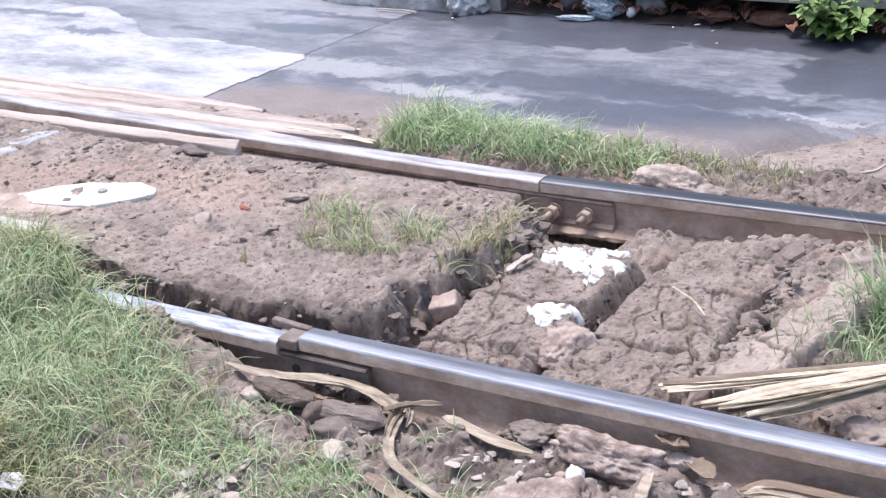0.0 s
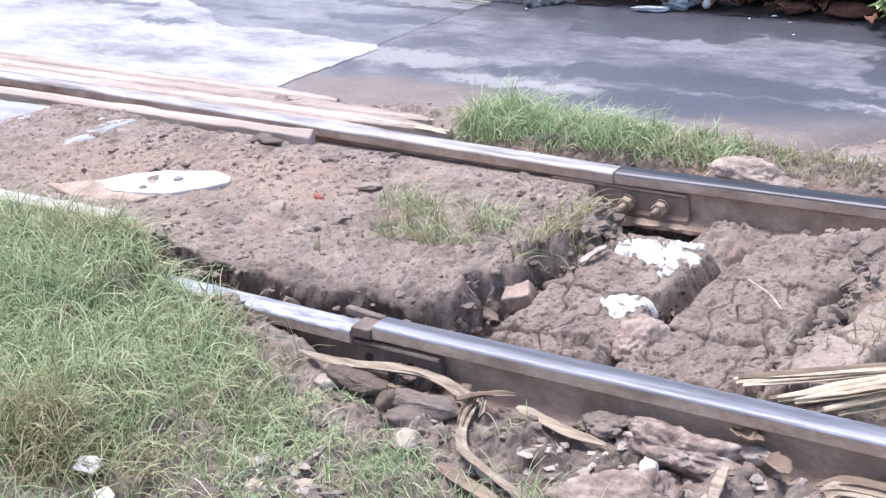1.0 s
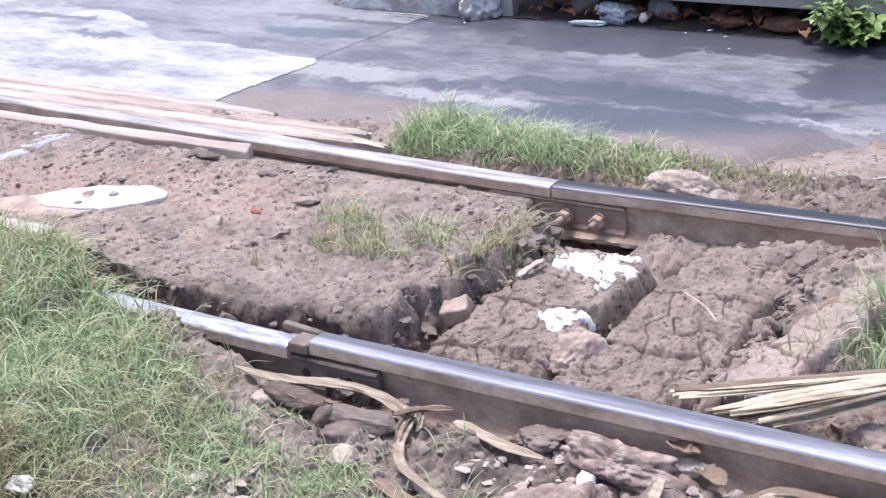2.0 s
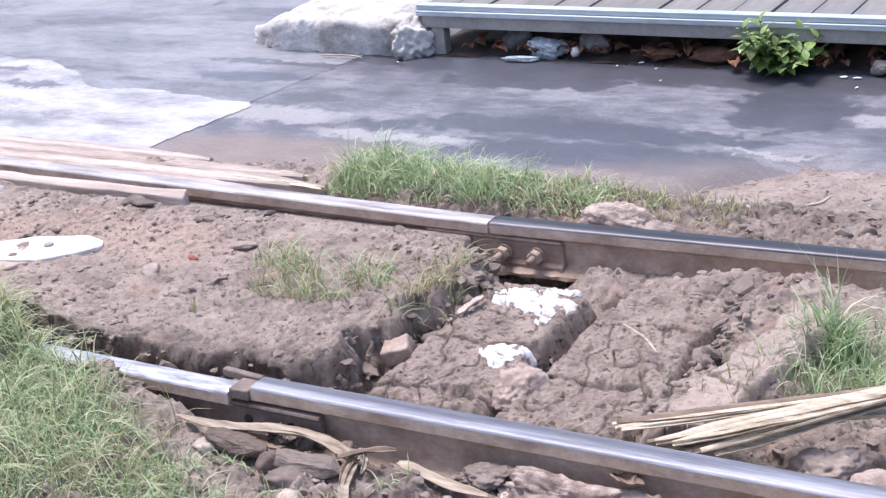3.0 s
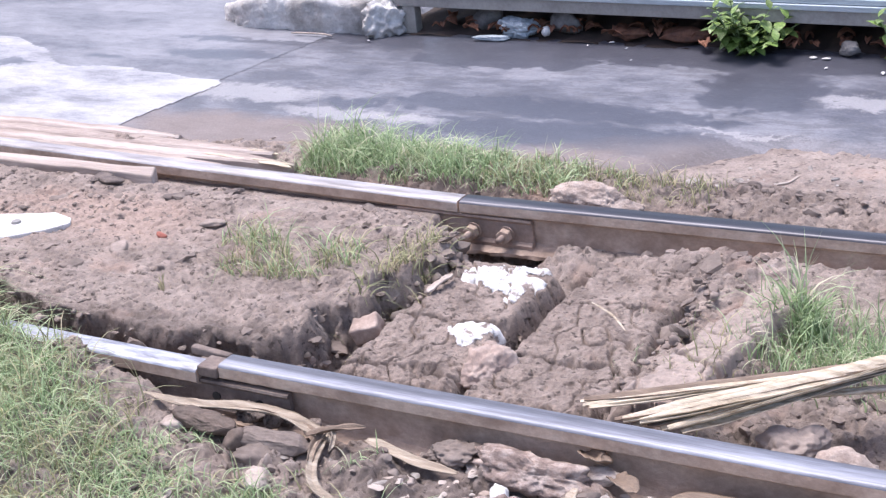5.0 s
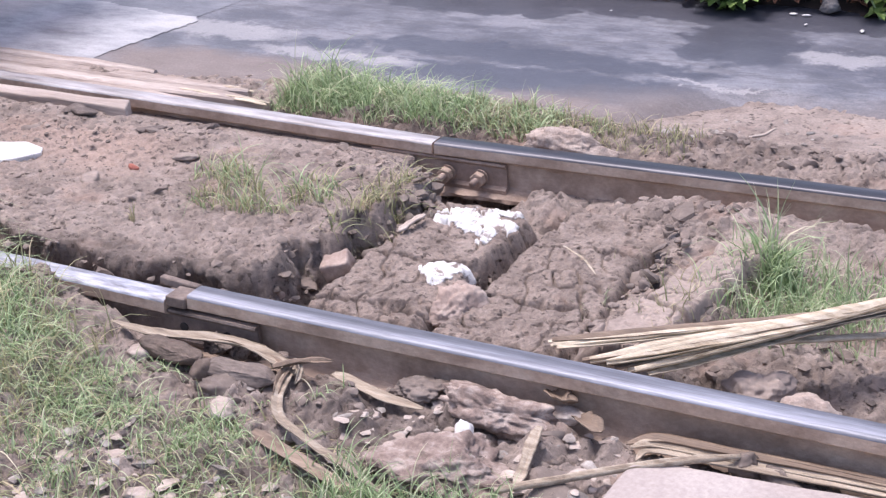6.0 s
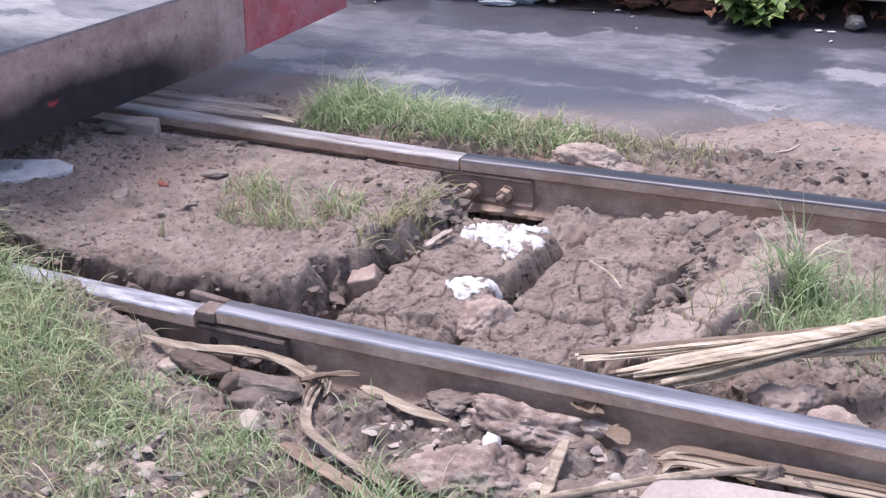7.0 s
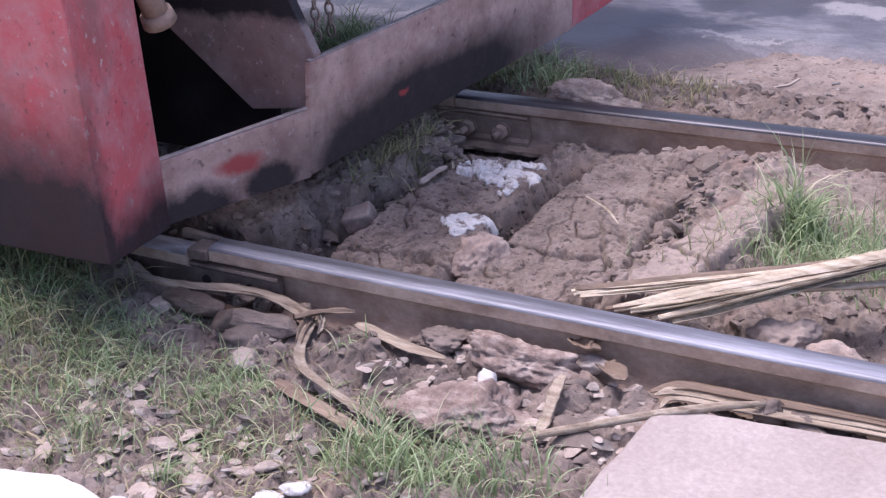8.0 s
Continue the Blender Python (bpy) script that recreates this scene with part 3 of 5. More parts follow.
# ---- rails ----
def rail_profile():
    h, w, head, foot, web = 0.155, 0.066, 0.036, 0.105, 0.016
    half = [(0, 0), (w / 2 - 0.010, -0.0005), (w / 2 - 0.003, -0.0025), (w / 2, -0.008), (w / 2 + 0.001, -head + 0.002), (w / 2 - 0.004, -head - 0.002),
            (web / 2 + 0.004, -head - 0.012), (web / 2, -head - 0.022), (web / 2, -h + 0.034), (web / 2 + 0.006, -h + 0.026), (foot / 2, -h + 0.011), (foot / 2, -h)]
    return half + [(-y, z) for y, z in half[:0:-1]]


def rail(name, a, b, head_mat, label):
    """A rail of two meshes: shining running top, rusty body."""
    a, b = Vector(a), Vector(b)
    root = empty(name, pose(*a))
    d = b - a
    prof = rail_profile()
    n, N = len(prof), 260
    stops = [d * (i / N) ** 1.8 for i in range(N + 1)]
    bm = bmesh.new()
    rings = []
    for s in stops:
        ring = []
        for y, z in prof:
            p = Vector((s.x, s.y + y, s.z + z))
            if z < -0.03:
                cake = 0.010 * max(0.0, noise.fractal((p + a) * 26, 0.7, 2.1, 4) + 0.25) * min(1.0, (-0.03 - z) / 0.03)
                p.y += cake if y > 0 else -cake
            ring.append(bm.verts.new(p))
        rings.append(ring)
    top = {0, 1, 2, n - 1, n - 2, n - 3}
    bt = bmesh.new()
    for r0, r1 in zip(rings, rings[1:]):
        for i in range(n):
            j = (i + 1) % n
            if i in top and (j in top or j == 0) and i != 2:
                f = [bt.verts.new(v.co) for v in (r0[i], r0[j], r1[j], r1[i])]
                bt.faces.new(f)
            else:
                bm.faces.new((r0[i], r0[j], r1[j], r1[i]))
    bm.faces.new(rings[0])
    bm.faces.new(rings[-1][::-1])
    for q in (bm, bt):
        bmesh.ops.remove_doubles(q, verts=q.verts, dist=1e-5)
        bmesh.ops.recalc_face_normals(q, faces=q.faces)
    if bt.faces and sum(f.normal.z for f in bt.faces) < 0:
        bmesh.ops.reverse_faces(bt, faces=bt.faces)
    creased(part("rail_body", bm, RAIL_SIDE, root, "rust-brown muddy rail web and foot"))
    smoothed(part("running_surface", bt, head_mat, root, "polished blue-grey running top"))
    return tagged(root, label, "rail", "rails of the track")


rail("rail", (0.0, 0.010, 0.0), (9.0, 0.05, 0.02), STEEL, "worn steel rail with a polished top, muddy sides")
rail("rail", (-0.062, -0.004, -0.018), (-10.0, -0.004, 0.06), STEEL_PALE, "pale scuffed steel rail sunk at its broken joint")
rail("rail", (0.062, FAR_Y, 0.0), (9.0, FAR_Y + 0.16, 0.07), STEEL_DARK, "dark polished steel rail running past the grass verge")
rail("rail", (0.054, FAR_Y, -0.002), (-12.0, FAR_Y + 0.06, 0.12), STEEL_MUDDY, "steel rail half sunk in dried mud beside the road")


def fishplate(side, x0, x1, y, z0, z1, holes, bolts, metal):
    root = empty("fishplate", pose(x0, y, 0))
    L = x1 - x0
    pr = [(0, z0), (-0.024, z0 + 0.002), (-0.026, z0 + 0.014), (-0.013, z0 + 0.022), (-0.013, z1 - 0.016), (-0.022, z1 - 0.006), (-0.020, z1), (0, z1)]
    bm = extruded([(0, a, b) for a, b in pr], (L, 0, 0))
    part("plate", bm, metal, root)
    for bx in bolts:
        b = bmesh.new()
        bmesh.ops.create_cone(b, cap_ends=True, segments=14, radius1=0.011, radius2=0.010, depth=0.075, matrix=pose(bx - x0, -0.045, (z0 + z1) / 2, 90))
        bolt = smoothed(part("bolt", b, PLATE, root))
        b = bmesh.new()
        bmesh.ops.create_cone(b, cap_ends=True, segments=6, radius1=0.024, radius2=0.023, depth=0.022, matrix=pose(bx - x0, -0.044, (z0 + z1) / 2, 90, 0, 0) @ pose(0, 0, 0, 0, 0, 13))
        bmesh.ops.bevel(b, geom=list(b.edges), offset=0.002, segments=1, affect="EDGES")
        part("nut", b, RAIL_SIDE, bolt)
        b = bmesh.new()
        bmesh.ops.create_cone(b, cap_ends=True, segments=18, radius1=0.026, radius2=0.026, depth=0.005, matrix=pose(bx - x0, -0.028, (z0 + z1) / 2, 90))
        part("washer", b, PLATE, bolt)
    for hx in holes:
        b = bmesh.new()
        bmesh.ops.create_cone(b, cap_ends=True, segments=16, radius1=0.012, radius2=0.012, depth=0.006, matrix=pose(hx - x0, -0.0125, (z0 + z1) / 2, 90))
        part("bolt_hole", b, BLACK, root)
    return tagged(root, side, "fishplate", "joint plates of the rails")


fishplate("rusty fishplate with two big bolts on the rail joint", -0.16, 0.295, FAR_Y - 0.008, -0.136, -0.042, (), (0.105, 0.215), PLATE)
fishplate("rusty fishplate with empty bolt holes under a broken joint", -0.28, 0.20, -0.008, -0.134, -0.046, (-0.02, 0.11), (), PLATE_MUDDY)
jb = bmesh.new()
box(jb, -0.06, -0.002, -0.032, 0.03, -0.036, -0.008, 0.004)
tagged(part("rail_splinter", jb, PLATE_MUDDY), "broken rusty piece of rail head wedged in the joint", "rail piece")
jb = bmesh.new()
box(jb, -0.12, 0.0, -0.010, 0.010, -0.012, 0.010, 0.004, pose(-0.01, 0.043, -0.016, 0, 3, -2))
tagged(part("rail_splinter", jb, PLATE_MUDDY), "rusty sliver of rail head lying along the joint", "rail piece")


# ---- sleepers in the mud ----
def sleeper(x, y0, y1, w, top, turn, material, label, seed, rough=1.0, cuts=()):
    """A buried timber under a crust of mud, which is broken into pieces across its length."""
    L = y1 - y0
    nx, ny = 120, 320
    X, Y = np.meshgrid(np.linspace(-w / 2, w / 2, nx), np.linspace(0, L, ny))
    Fe, Fz = Field(seed + 40), Field(seed)
    inset = np.maximum(0, 0.075 * Fe.fbm(np.sign(X) * 5 + 9, Y, 8, 5, 0.7) + 0.010)
    ends = step(0.0, 0.10, Y + 0.06 * Fe.fbm(X, Y * 0, 12, 3)) * step(0.0, 0.12, L - Y + 0.08 * Fe.fbm(X, Y * 0 + 7, 12, 3))
    edge = step(0.0, 0.052, w / 2 - np.abs(X) - inset) * ends
    lumpy = broken(X + seed, Y, 15, seed + 3)
    Z = -0.115 + 0.115 * edge ** 0.7 + 3.2 * edge * (1 - edge) * (0.022 * lumpy - 0.008)
    Z = Z + rough * (0.006 * np.abs(Fe.fbm(X + 2, Y, 60, 2)) - 0.002 + 0.022 * Fz.fbm(X, Y, 4, 2) + 0.006 * Fz.fbm(X, Y, 24, 4) + 0.010 * Fz.fbm(X, Y, 90, 3) - 0.010 * step(0.20, 0.27, Fe.fbm(X + 8, Y, 40, 3)) + 0.005 * broken(X + 5, Y, 30, seed + 9))
    Z = Z - 0.02 * rough * (1 - step(0.0, 0.016, np.abs(Fz.fbm(X + 3, Y, 7, 2))))
    along = Y + 0.10 * Fe.fbm(X, Y, 11, 4)
    piece = np.zeros(X.shape, int)
    for c in cuts:
        piece += along > c
        Z = Z - 0.03 * (1 - step(0.002, 0.014, np.abs(along - c)))
    shift = 0.05 * rough * Fz.fbm(Y, Y * 0 + 4, 5, 3)
    verts = np.stack([X + shift, Y, Z], -1).reshape(-1, 3)
    idx = np.arange(nx * ny).reshape(ny, nx)
    q = np.stack([idx[:-1, :-1], idx[:-1, 1:], idx[1:, 1:], idx[1:, :-1]], -1).reshape(-1, 4)
    root = empty("railway_sleeper", pose(x, y0, top, 0, 0, turn))
    for p in range(len(cuts) + 1):
        mine = q[piece[:-1, :-1].reshape(-1) == p]
        used, inv = np.unique(mine, return_inverse=True)
        ob = from_arrays("mud_crust", verts[used].tolist(), inv.reshape(-1, 4).tolist(), material)
        sol = ob.modifiers.new("thick", "SOLIDIFY")
        sol.thickness, sol.offset = 0.05, -1
        ob.parent = root
    bm = bmesh.new()
    box(bm, -w * 0.33, w * 0.33, 0.08, L - 0.1, -0.2, -0.07, 0.006)
    part("timber", bm, TIMBER, root, "dark buried sleeper timber")
    m = root.matrix_world.inverted()

    def height(wx, wy):
        p = m @ Vector((wx, wy, 0))
        j = min(max(int(p.y / L * (ny - 1) + 0.5), 0), ny - 1)
        i = min(max(int(((p.x - shift[j, 0]) / w + 0.5) * (nx - 1) + 0.5), 0), nx - 1)
        return Z[j, i] + top

    tagged(root, label, "sleeper", "sleepers under the rails")
    return height


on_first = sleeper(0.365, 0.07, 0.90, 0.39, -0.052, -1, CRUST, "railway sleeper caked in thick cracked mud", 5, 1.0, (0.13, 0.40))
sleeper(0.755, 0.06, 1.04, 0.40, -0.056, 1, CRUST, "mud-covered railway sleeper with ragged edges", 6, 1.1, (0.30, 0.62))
sleeper(0.985, 0.08, 0.98, 0.22, -0.030, -10, DRY, "pale dry skewed railway sleeper with crumbled top", 7, 0.55, (0.36,))


# ---- grass ----
def grass(name, count, place, length, material, label, lean=0.8, width=0.0030, seed=1, wind=(0.0, 0.0)):
    """Blades as folded tapering ribbons, each bending its own way."""
    rng = np.random.RandomState(seed)
    verts, faces = [], []
    n = 0
    tries = 0
    while n < count and tries < count * 20:
        tries += 1
        p = place(rng)
        if p is None:
            continue
        x, y, scale = p
        z = gz_fast(x, y)
        L = length * scale * (rng.uniform(0.45, 1.1) if rng.rand() < 0.82 else rng.uniform(1.1, 1.8))
        az, ln = rng.uniform(0, 6.283), lean * rng.uniform(0.2, 1.5)
        cu = rng.normal(0, 0.35)
        dx, dy = math.cos(az) + wind[0], math.sin(az) + wind[1]
        sx, sy = -dy, dx
        w = width * rng.uniform(0.7, 1.4)
        base = len(verts)
        segs = 5
        for k in range(segs + 1):
            s = k / segs
            a = ln * (0.25 * s + 0.75 * s * s)
            up = L * (s - 0.45 * ln * s * s * s)
            px, py, pz = x + L * (dx * a * 0.7 + sx * cu * s * s), y + L * (dy * a * 0.7 + sy * cu * s * s), z - 0.006 + up
            hw = w * (1 - s ** 1.6) * 0.5 + 0.0002
            verts.append((px - sx * hw, py - sy * hw, pz))
            verts.append((px + sx * hw, py + sy * hw, pz + hw * 0.5))
            if k:
                b = base + 2 * k
                faces.append((b - 2, b - 1, b + 1, b))
        n += 1
    return tagged(from_arrays(name, verts, faces, material), label, "grass", kind="stuff")


GX, GY = np.arange(-2.5, 1.95, 0.02), np.arange(-1.05, 1.8, 0.02)
GZ = ground_z(*np.meshgrid(GX, GY))


def gz_fast(x, y):
    i, j = min(max(int((x + 2.5) / 0.02 + 0.5), 0), len(GX) - 1), min(max(int((y + 1.05) / 0.02 + 0.5), 0), len(GY) - 1)
    return GZ[j, i]


def near_patch(rng):
    x, y = rng.uniform(-1.75, 0.45), rng.uniform(-0.95, 0.14)
    edge = -0.06 - 0.26 * max(0.0, min(1.0, (x + 0.45) / 0.55)) + (0.16 if x < -0.8 else 0.16 * max(0, (-0.62 - x) / 0.18)) + 0.08 * (rng.rand() - 0.5)
    edge -= 0.045 * step(-0.58, -0.48, x) * (1 - step(-0.2, -0.05, x))
    if y > edge or x > 0.10 + 0.10 * (y + 0.3) + 0.2 * (rng.rand() - 0.5) or (x > -0.25 and y < -0.46 and rng.rand() < 0.6) or (x > -0.02 and y < -0.60 + 0.1 * rng.rand()):
        return None
    if ((x + 0.40) / 0.20) ** 2 + ((y + 0.80) / 0.13) ** 2 < 1 and rng.rand() < 0.85:
        return None
    return x, y, 0.55 + 0.4 * min(1, max(0, (-0.1 - x) / 0.6))


grass("grass", 18500, near_patch, 0.11, GRASS, "lush green grass with dry blades on the mound", 1.5, 0.0026, 2)


def near_sparse(rng):
    x, y = rng.uniform(0.0, 0.55), rng.uniform(-0.62, -0.14)
    return (x, y, 0.62) if F1.fbm(np.array([x]), np.array([y]), 7, 3)[0] > 0.02 + 0.12 * x else None


grass("grass", 800, near_sparse, 0.075, GRASS, "thin grass straggling over stones and mud", 1.3, 0.003, 14)


def near_dry(rng):
    x, y = (rng.uniform(-1.5, -0.1), rng.uniform(-0.9, 0.12)) if rng.rand() < 0.4 else (rng.normal(-0.44, 0.10), rng.normal(-0.73, 0.06)) if rng.rand() < 0.55 else (rng.normal(-0.95, 0.25), rng.normal(0.02, 0.06))
    if y > 0.02 + 0.1 * (x < -0.75) - 0.35 * max(0, x + 0.6):
        return None
    return x, y, 0.9


grass("grass", 5200, near_dry, 0.12, GRASS_DRY, "yellowed grass among the green blades", 1.1, 0.0034, 3)


def far_patch(rng):
    x, y = rng.uniform(-0.68, 0.46), rng.uniform(1.28, 1.56)
    t = (x + 0.68) / 1.14
    if y > 1.56 - 0.06 * t or (y - 1.29) < 0.10 * t * rng.rand():
        return None
    k = F1.fbm(np.array([x]), np.array([y]), 9, 3)[0]
    if k < -0.12 - 0.1 * (1 - t) or rng.rand() < 0.5 * t:
        return None
    return x, y, (1.0 - 0.5 * t) * (0.85 + 1.5 * k)


grass("grass", 3400, far_patch, 0.125, GRASS, "tall green verge grass between rail and road", 1.2, 0.0034, 4)


def far_dry(rng):
    x, y = rng.uniform(0.0, 0.78), rng.uniform(1.32, 1.52)
    return (x, y, 0.55) if rng.rand() < 1.1 - x else None


grass("grass", 900, far_dry, 0.11, GRASS_DRY, "thin half-dry grass on the muddy verge", 0.9, 0.003, 5)


def slab_tuft(rng):
    a, r = rng.uniform(0, 6.283), rng.rand() ** 0.6
    x, y = -0.23 + 0.24 * r * math.cos(a), 0.62 + 0.18 * r * math.sin(a)
    if F2.fbm(np.array([x]), np.array([y]), 12, 3)[0] < -0.05:
        return None
    return x, y, 1.1 - 0.5 * r


grass("grass", 150, slab_tuft, 0.13, GRASS, "green blades in the slab's grass tuft", 1.2, 0.0036, 61)
grass("grass", 300, slab_tuft, 0.11, GRASS_DRY, "sparse half-dry grass tuft on the mud slab", 1.35, 0.003, 6)


def slab_edge(rng):
    return rng.normal(0.13, 0.04), rng.normal(0.68, 0.11), 0.7


grass("grass", 330, slab_edge, 0.1, GRASS_DRY, "dry roots and grass hanging over the slab edge", 1.3, 0.003, 7)


def right_tuft(rng):
    x, y = rng.normal(1.30, 0.13), rng.normal(0.66, 0.10)
    return (x, y, 0.9) if 1.08 < x < 1.9 and 0.42 < y < 0.98 else None


grass("grass", 1100, right_tuft, 0.105, GRASS, "wild green grass between the sleepers", 0.8, 0.0035, 8)
grass("grass", 210, lambda r: (r.normal(1.19, 0.03), r.normal(0.77, 0.03), 1.1), 0.145, GRASS, "tall broad-bladed green grass tuft", 0.75, 0.006, 9)
grass("grass", 130, lambda r: (r.normal(1.07, 0.03), r.normal(0.44, 0.12), 0.8), 0.11, GRASS_DRY, "thin grass by the dry sleeper", 0.8, 0.0028, 10)
grass("grass", 60, lambda r: (r.normal(0.86, 0.02), r.normal(0.42, 0.03), 0.8), 0.09, GRASS, "small green sprouts in the mud", 0.7, 0.003, 11)
grass("grass", 900, lambda r: (r.normal(0.83, 0.14), r.normal(-0.47, 0.06), 0.8), 0.10, GRASS, "fresh green grass among stones", 0.8, 0.0034, 12)



grass("grass", 70, lambda r: (r.normal(0.82, 0.035), r.normal(0.63, 0.03), 0.8), 0.085, GRASS_DRY, "thin dry wisps on the muddy sleeper", 1.2, 0.0024, 17)
grass("grass", 24, lambda r: (r.normal(0.86, 0.015), r.normal(0.60, 0.02), 0.8), 0.08, GRASS, "few green blades on the muddy sleeper", 0.9, 0.0028, 18)
grass("grass", 14, lambda r: (r.normal(-0.449, 0.008), r.normal(0.323, 0.008), 0.8), 0.06, GRASS_DRY, "single small sprout on the mud slab", 0.6, 0.0026, 19)
TUFTS = ((0.18, -0.69, 0.06), (0.13, -0.62, 0.05), (0.30, -0.44, 0.06), (0.25, -0.36, 0.05), (0.36, -0.36, 0.04), (0.69, -0.51, 0.04), (0.38, -0.68, 0.03), (0.02, -0.55, 0.07))


def small_tufts(rng):
    x, y, r = TUFTS[rng.randint(len(TUFTS))]
    return rng.normal(x, r), rng.normal(y, r * 0.7), 0.8


grass("grass", 650, small_tufts, 0.075, GRASS, "small fresh tufts among the gravel", 1.1, 0.0028, 15)
grass("dry_straw", 700, lambda r: (r.uniform(-0.3, 0.8), r.uniform(-0.78, -0.30), 0.8), 0.07, GRASS_DRY, "short dry straws lying on the earth", 3.2, 0.0028, 16)


# ---- loose earth, stones and litter ----
def lumps(name, count, place, size, flat, material, label, category, seed, spread=0.5, lift=0.0):
    """Many small irregular lumps in one mesh, half sunk in the earth."""
    rng = np.random.RandomState(seed)
    big = size > 0.009
    bm = bmesh.new()
    bmesh.ops.create_icosphere(bm, subdivisions=(3 if size > 0.02 else 2) if big else 1, radius=1)
    base = np.array([v.co[:] for v in bm.verts])
    tri = np.array([[v.index for v in f.verts] for f in bm.faces])
    bm.free()
    V, T = [], []
    for k in range(count):
        p = place(rng)
        if p is None:
            continue
        x, y = p
        r = size * math.exp(rng.normal(0, spread))
        if big:
            ns = rng.normal(0, 1, (11, 3))
            ns /= np.linalg.norm(ns, axis=1)[:, None]
            hs = rng.uniform(0.42, 0.95, 11)
            d = np.minimum(1.1, (hs[None] / np.maximum(base @ ns.T, 1e-3)).min(1))[:, None] * (1 + 0.05 * rng.randn(len(base), 1))
        else:
            d = 1 + 0.16 * rng.randn(len(base), 1)
        v = base * d * np.array([r * rng.uniform(0.8, 1.5), r * rng.uniform(0.7, 1.2), r * flat * rng.uniform(0.7, 1.3)])
        a, tl = rng.uniform(0, 6.283), rng.normal(0, 0.25)
        c, s = math.cos(tl), math.sin(tl)
        v = v @ np.array([[1, 0, 0], [0, c, s], [0, -s, c]])
        c, s = math.cos(a), math.sin(a)
        v = v @ np.array([[c, s, 0], [-s, c, 0], [0, 0, 1]])
        T.append(tri + len(V) * len(base))
        V.append(v + np.array([x, y, gz_fast(x, y) + lift * rng.rand() + r * flat * (-0.3 if size > 0.02 else -0.05)]))
    ob = from_arrays(name, np.concatenate(V).tolist(), np.concatenate(T).tolist(), material, smooth=big)
    if big:
        ob.data.set_sharp_from_angle(angle=radians(42))
    return tagged(ob, label, category, kind="stuff")


def area(x0, x1, y0, y1, seed_scale=4.0, cut=-0.03):
    def pick(rng):
        x, y = rng.uniform(x0, x1), rng.uniform(y0, y1)
        return (x, y) if F1.fbm(np.array([x]), np.array([y]), seed_scale, 3)[0] > cut else None
    return pick


lumps("clods", 260, area(0.0, 1.3, -0.42, -0.05), 0.0092, 0.6, CLOD, "crumbled dark clods of mud beside the rail", "clods", 21)
lumps("clods", 8, area(0.15, 1.1, -0.30, -0.06), 0.034, 0.5, CLOD, "large broken clods of mud", "clods", 22, 0.35)
lumps("clods", 800, area(0.1, 1.9, 0.06, 1.05), 0.009, 0.7, CLOD, "crumbs of mud round the sleepers", "clods", 23)
lumps("clods", 40, area(0.48, 1.8, 0.08, 0.6), 0.022, 0.55, CLOD, "large wet clods between the sleepers", "clods", 24, 0.35)
lumps("clods", 1300, area(-1.7, 0.15, 0.16, 1.02), 0.0065, 0.45, CLOD, "thin mud flakes on the slab", "clods", 25)
lumps("clods", 480, area(-0.6, 1.9, 1.2, 1.5), 0.0095, 0.7, CLOD, "loose earth on the verge", "clods", 26)
lumps("clods", 22, area(0.1, 1.3, 1.2, 1.42), 0.016, 0.5, CLOD, "dark lumps of earth on the verge", "clods", 27, 0.25)
lumps("pebbles", 560, area(0.02, 0.9, -0.9, -0.40, 5, -0.12), 0.0105, 0.28, PEBBLE, "pale and grey pebbles on bare earth", "pebbles", 28, 0.4)
def slab_rim(rng):
    if rng.rand() < 0.5:
        y = rng.uniform(0.2, 0.98)
        ex, ny = slab_edges(np.array([0.15]), np.array([y]))
        return float(ex[0]) + rng.uniform(-0.02, 0.09), y
    x = rng.uniform(-0.95, 0.02)
    ex, ny = slab_edges(np.array([x]), np.array([0.12]))
    return x, float(ny[0]) + rng.normal(0.0, 0.008)


lumps("clods", 340, slab_rim, 0.0095, 0.7, CLOD, "crumbling lumps along the slab's broken rim", "clods", 33, 0.5, 0.0)
lumps("pebbles", 110, area(0.2, 1.3, -0.40, -0.06, 5, -0.08), 0.0098, 0.45, PEBBLE, "small pale stones in the mud", "pebbles", 29)
lumps("clods", 150, area(-1.6, 0.1, 0.2, 1.0), 0.013, 0.3, CLOD, "flat broken crusts of mud on the slab", "clods", 35, 0.4)
def sleeper_sides(rng):
    x = (0.19, 0.54, 0.565, 0.94)[rng.randint(4)] + rng.normal(0, 0.016)
    return x, rng.uniform(0.1, 0.88)


lumps("clods", 260, sleeper_sides, 0.0115, 0.7, CLOD, "crumbled clods fallen along the sleepers", "clods", 37, 0.5, 0.04)
lumps("stone_flakes", 130, area(0.5, 1.2, -0.36, -0.06, 5, -0.06), 0.014, 0.28, STONE, "pale crumbled flakes of rock in the mud", "flakes", 34, 0.45)
lumps("stone_flakes", 130, area(0.02, 0.75, -0.85, -0.34, 5, -0.12), 0.016, 0.22, STONE, "flat brown stones and clods in the sparse grass", "flakes", 36, 0.4)
lumps("road_grit", 160, lambda r: (r.uniform(-1.6, 1.9), r.uniform(1.5, 1.75)), 0.006, 0.5, PEBBLE, "grit at the road's edge", "grit", 30)


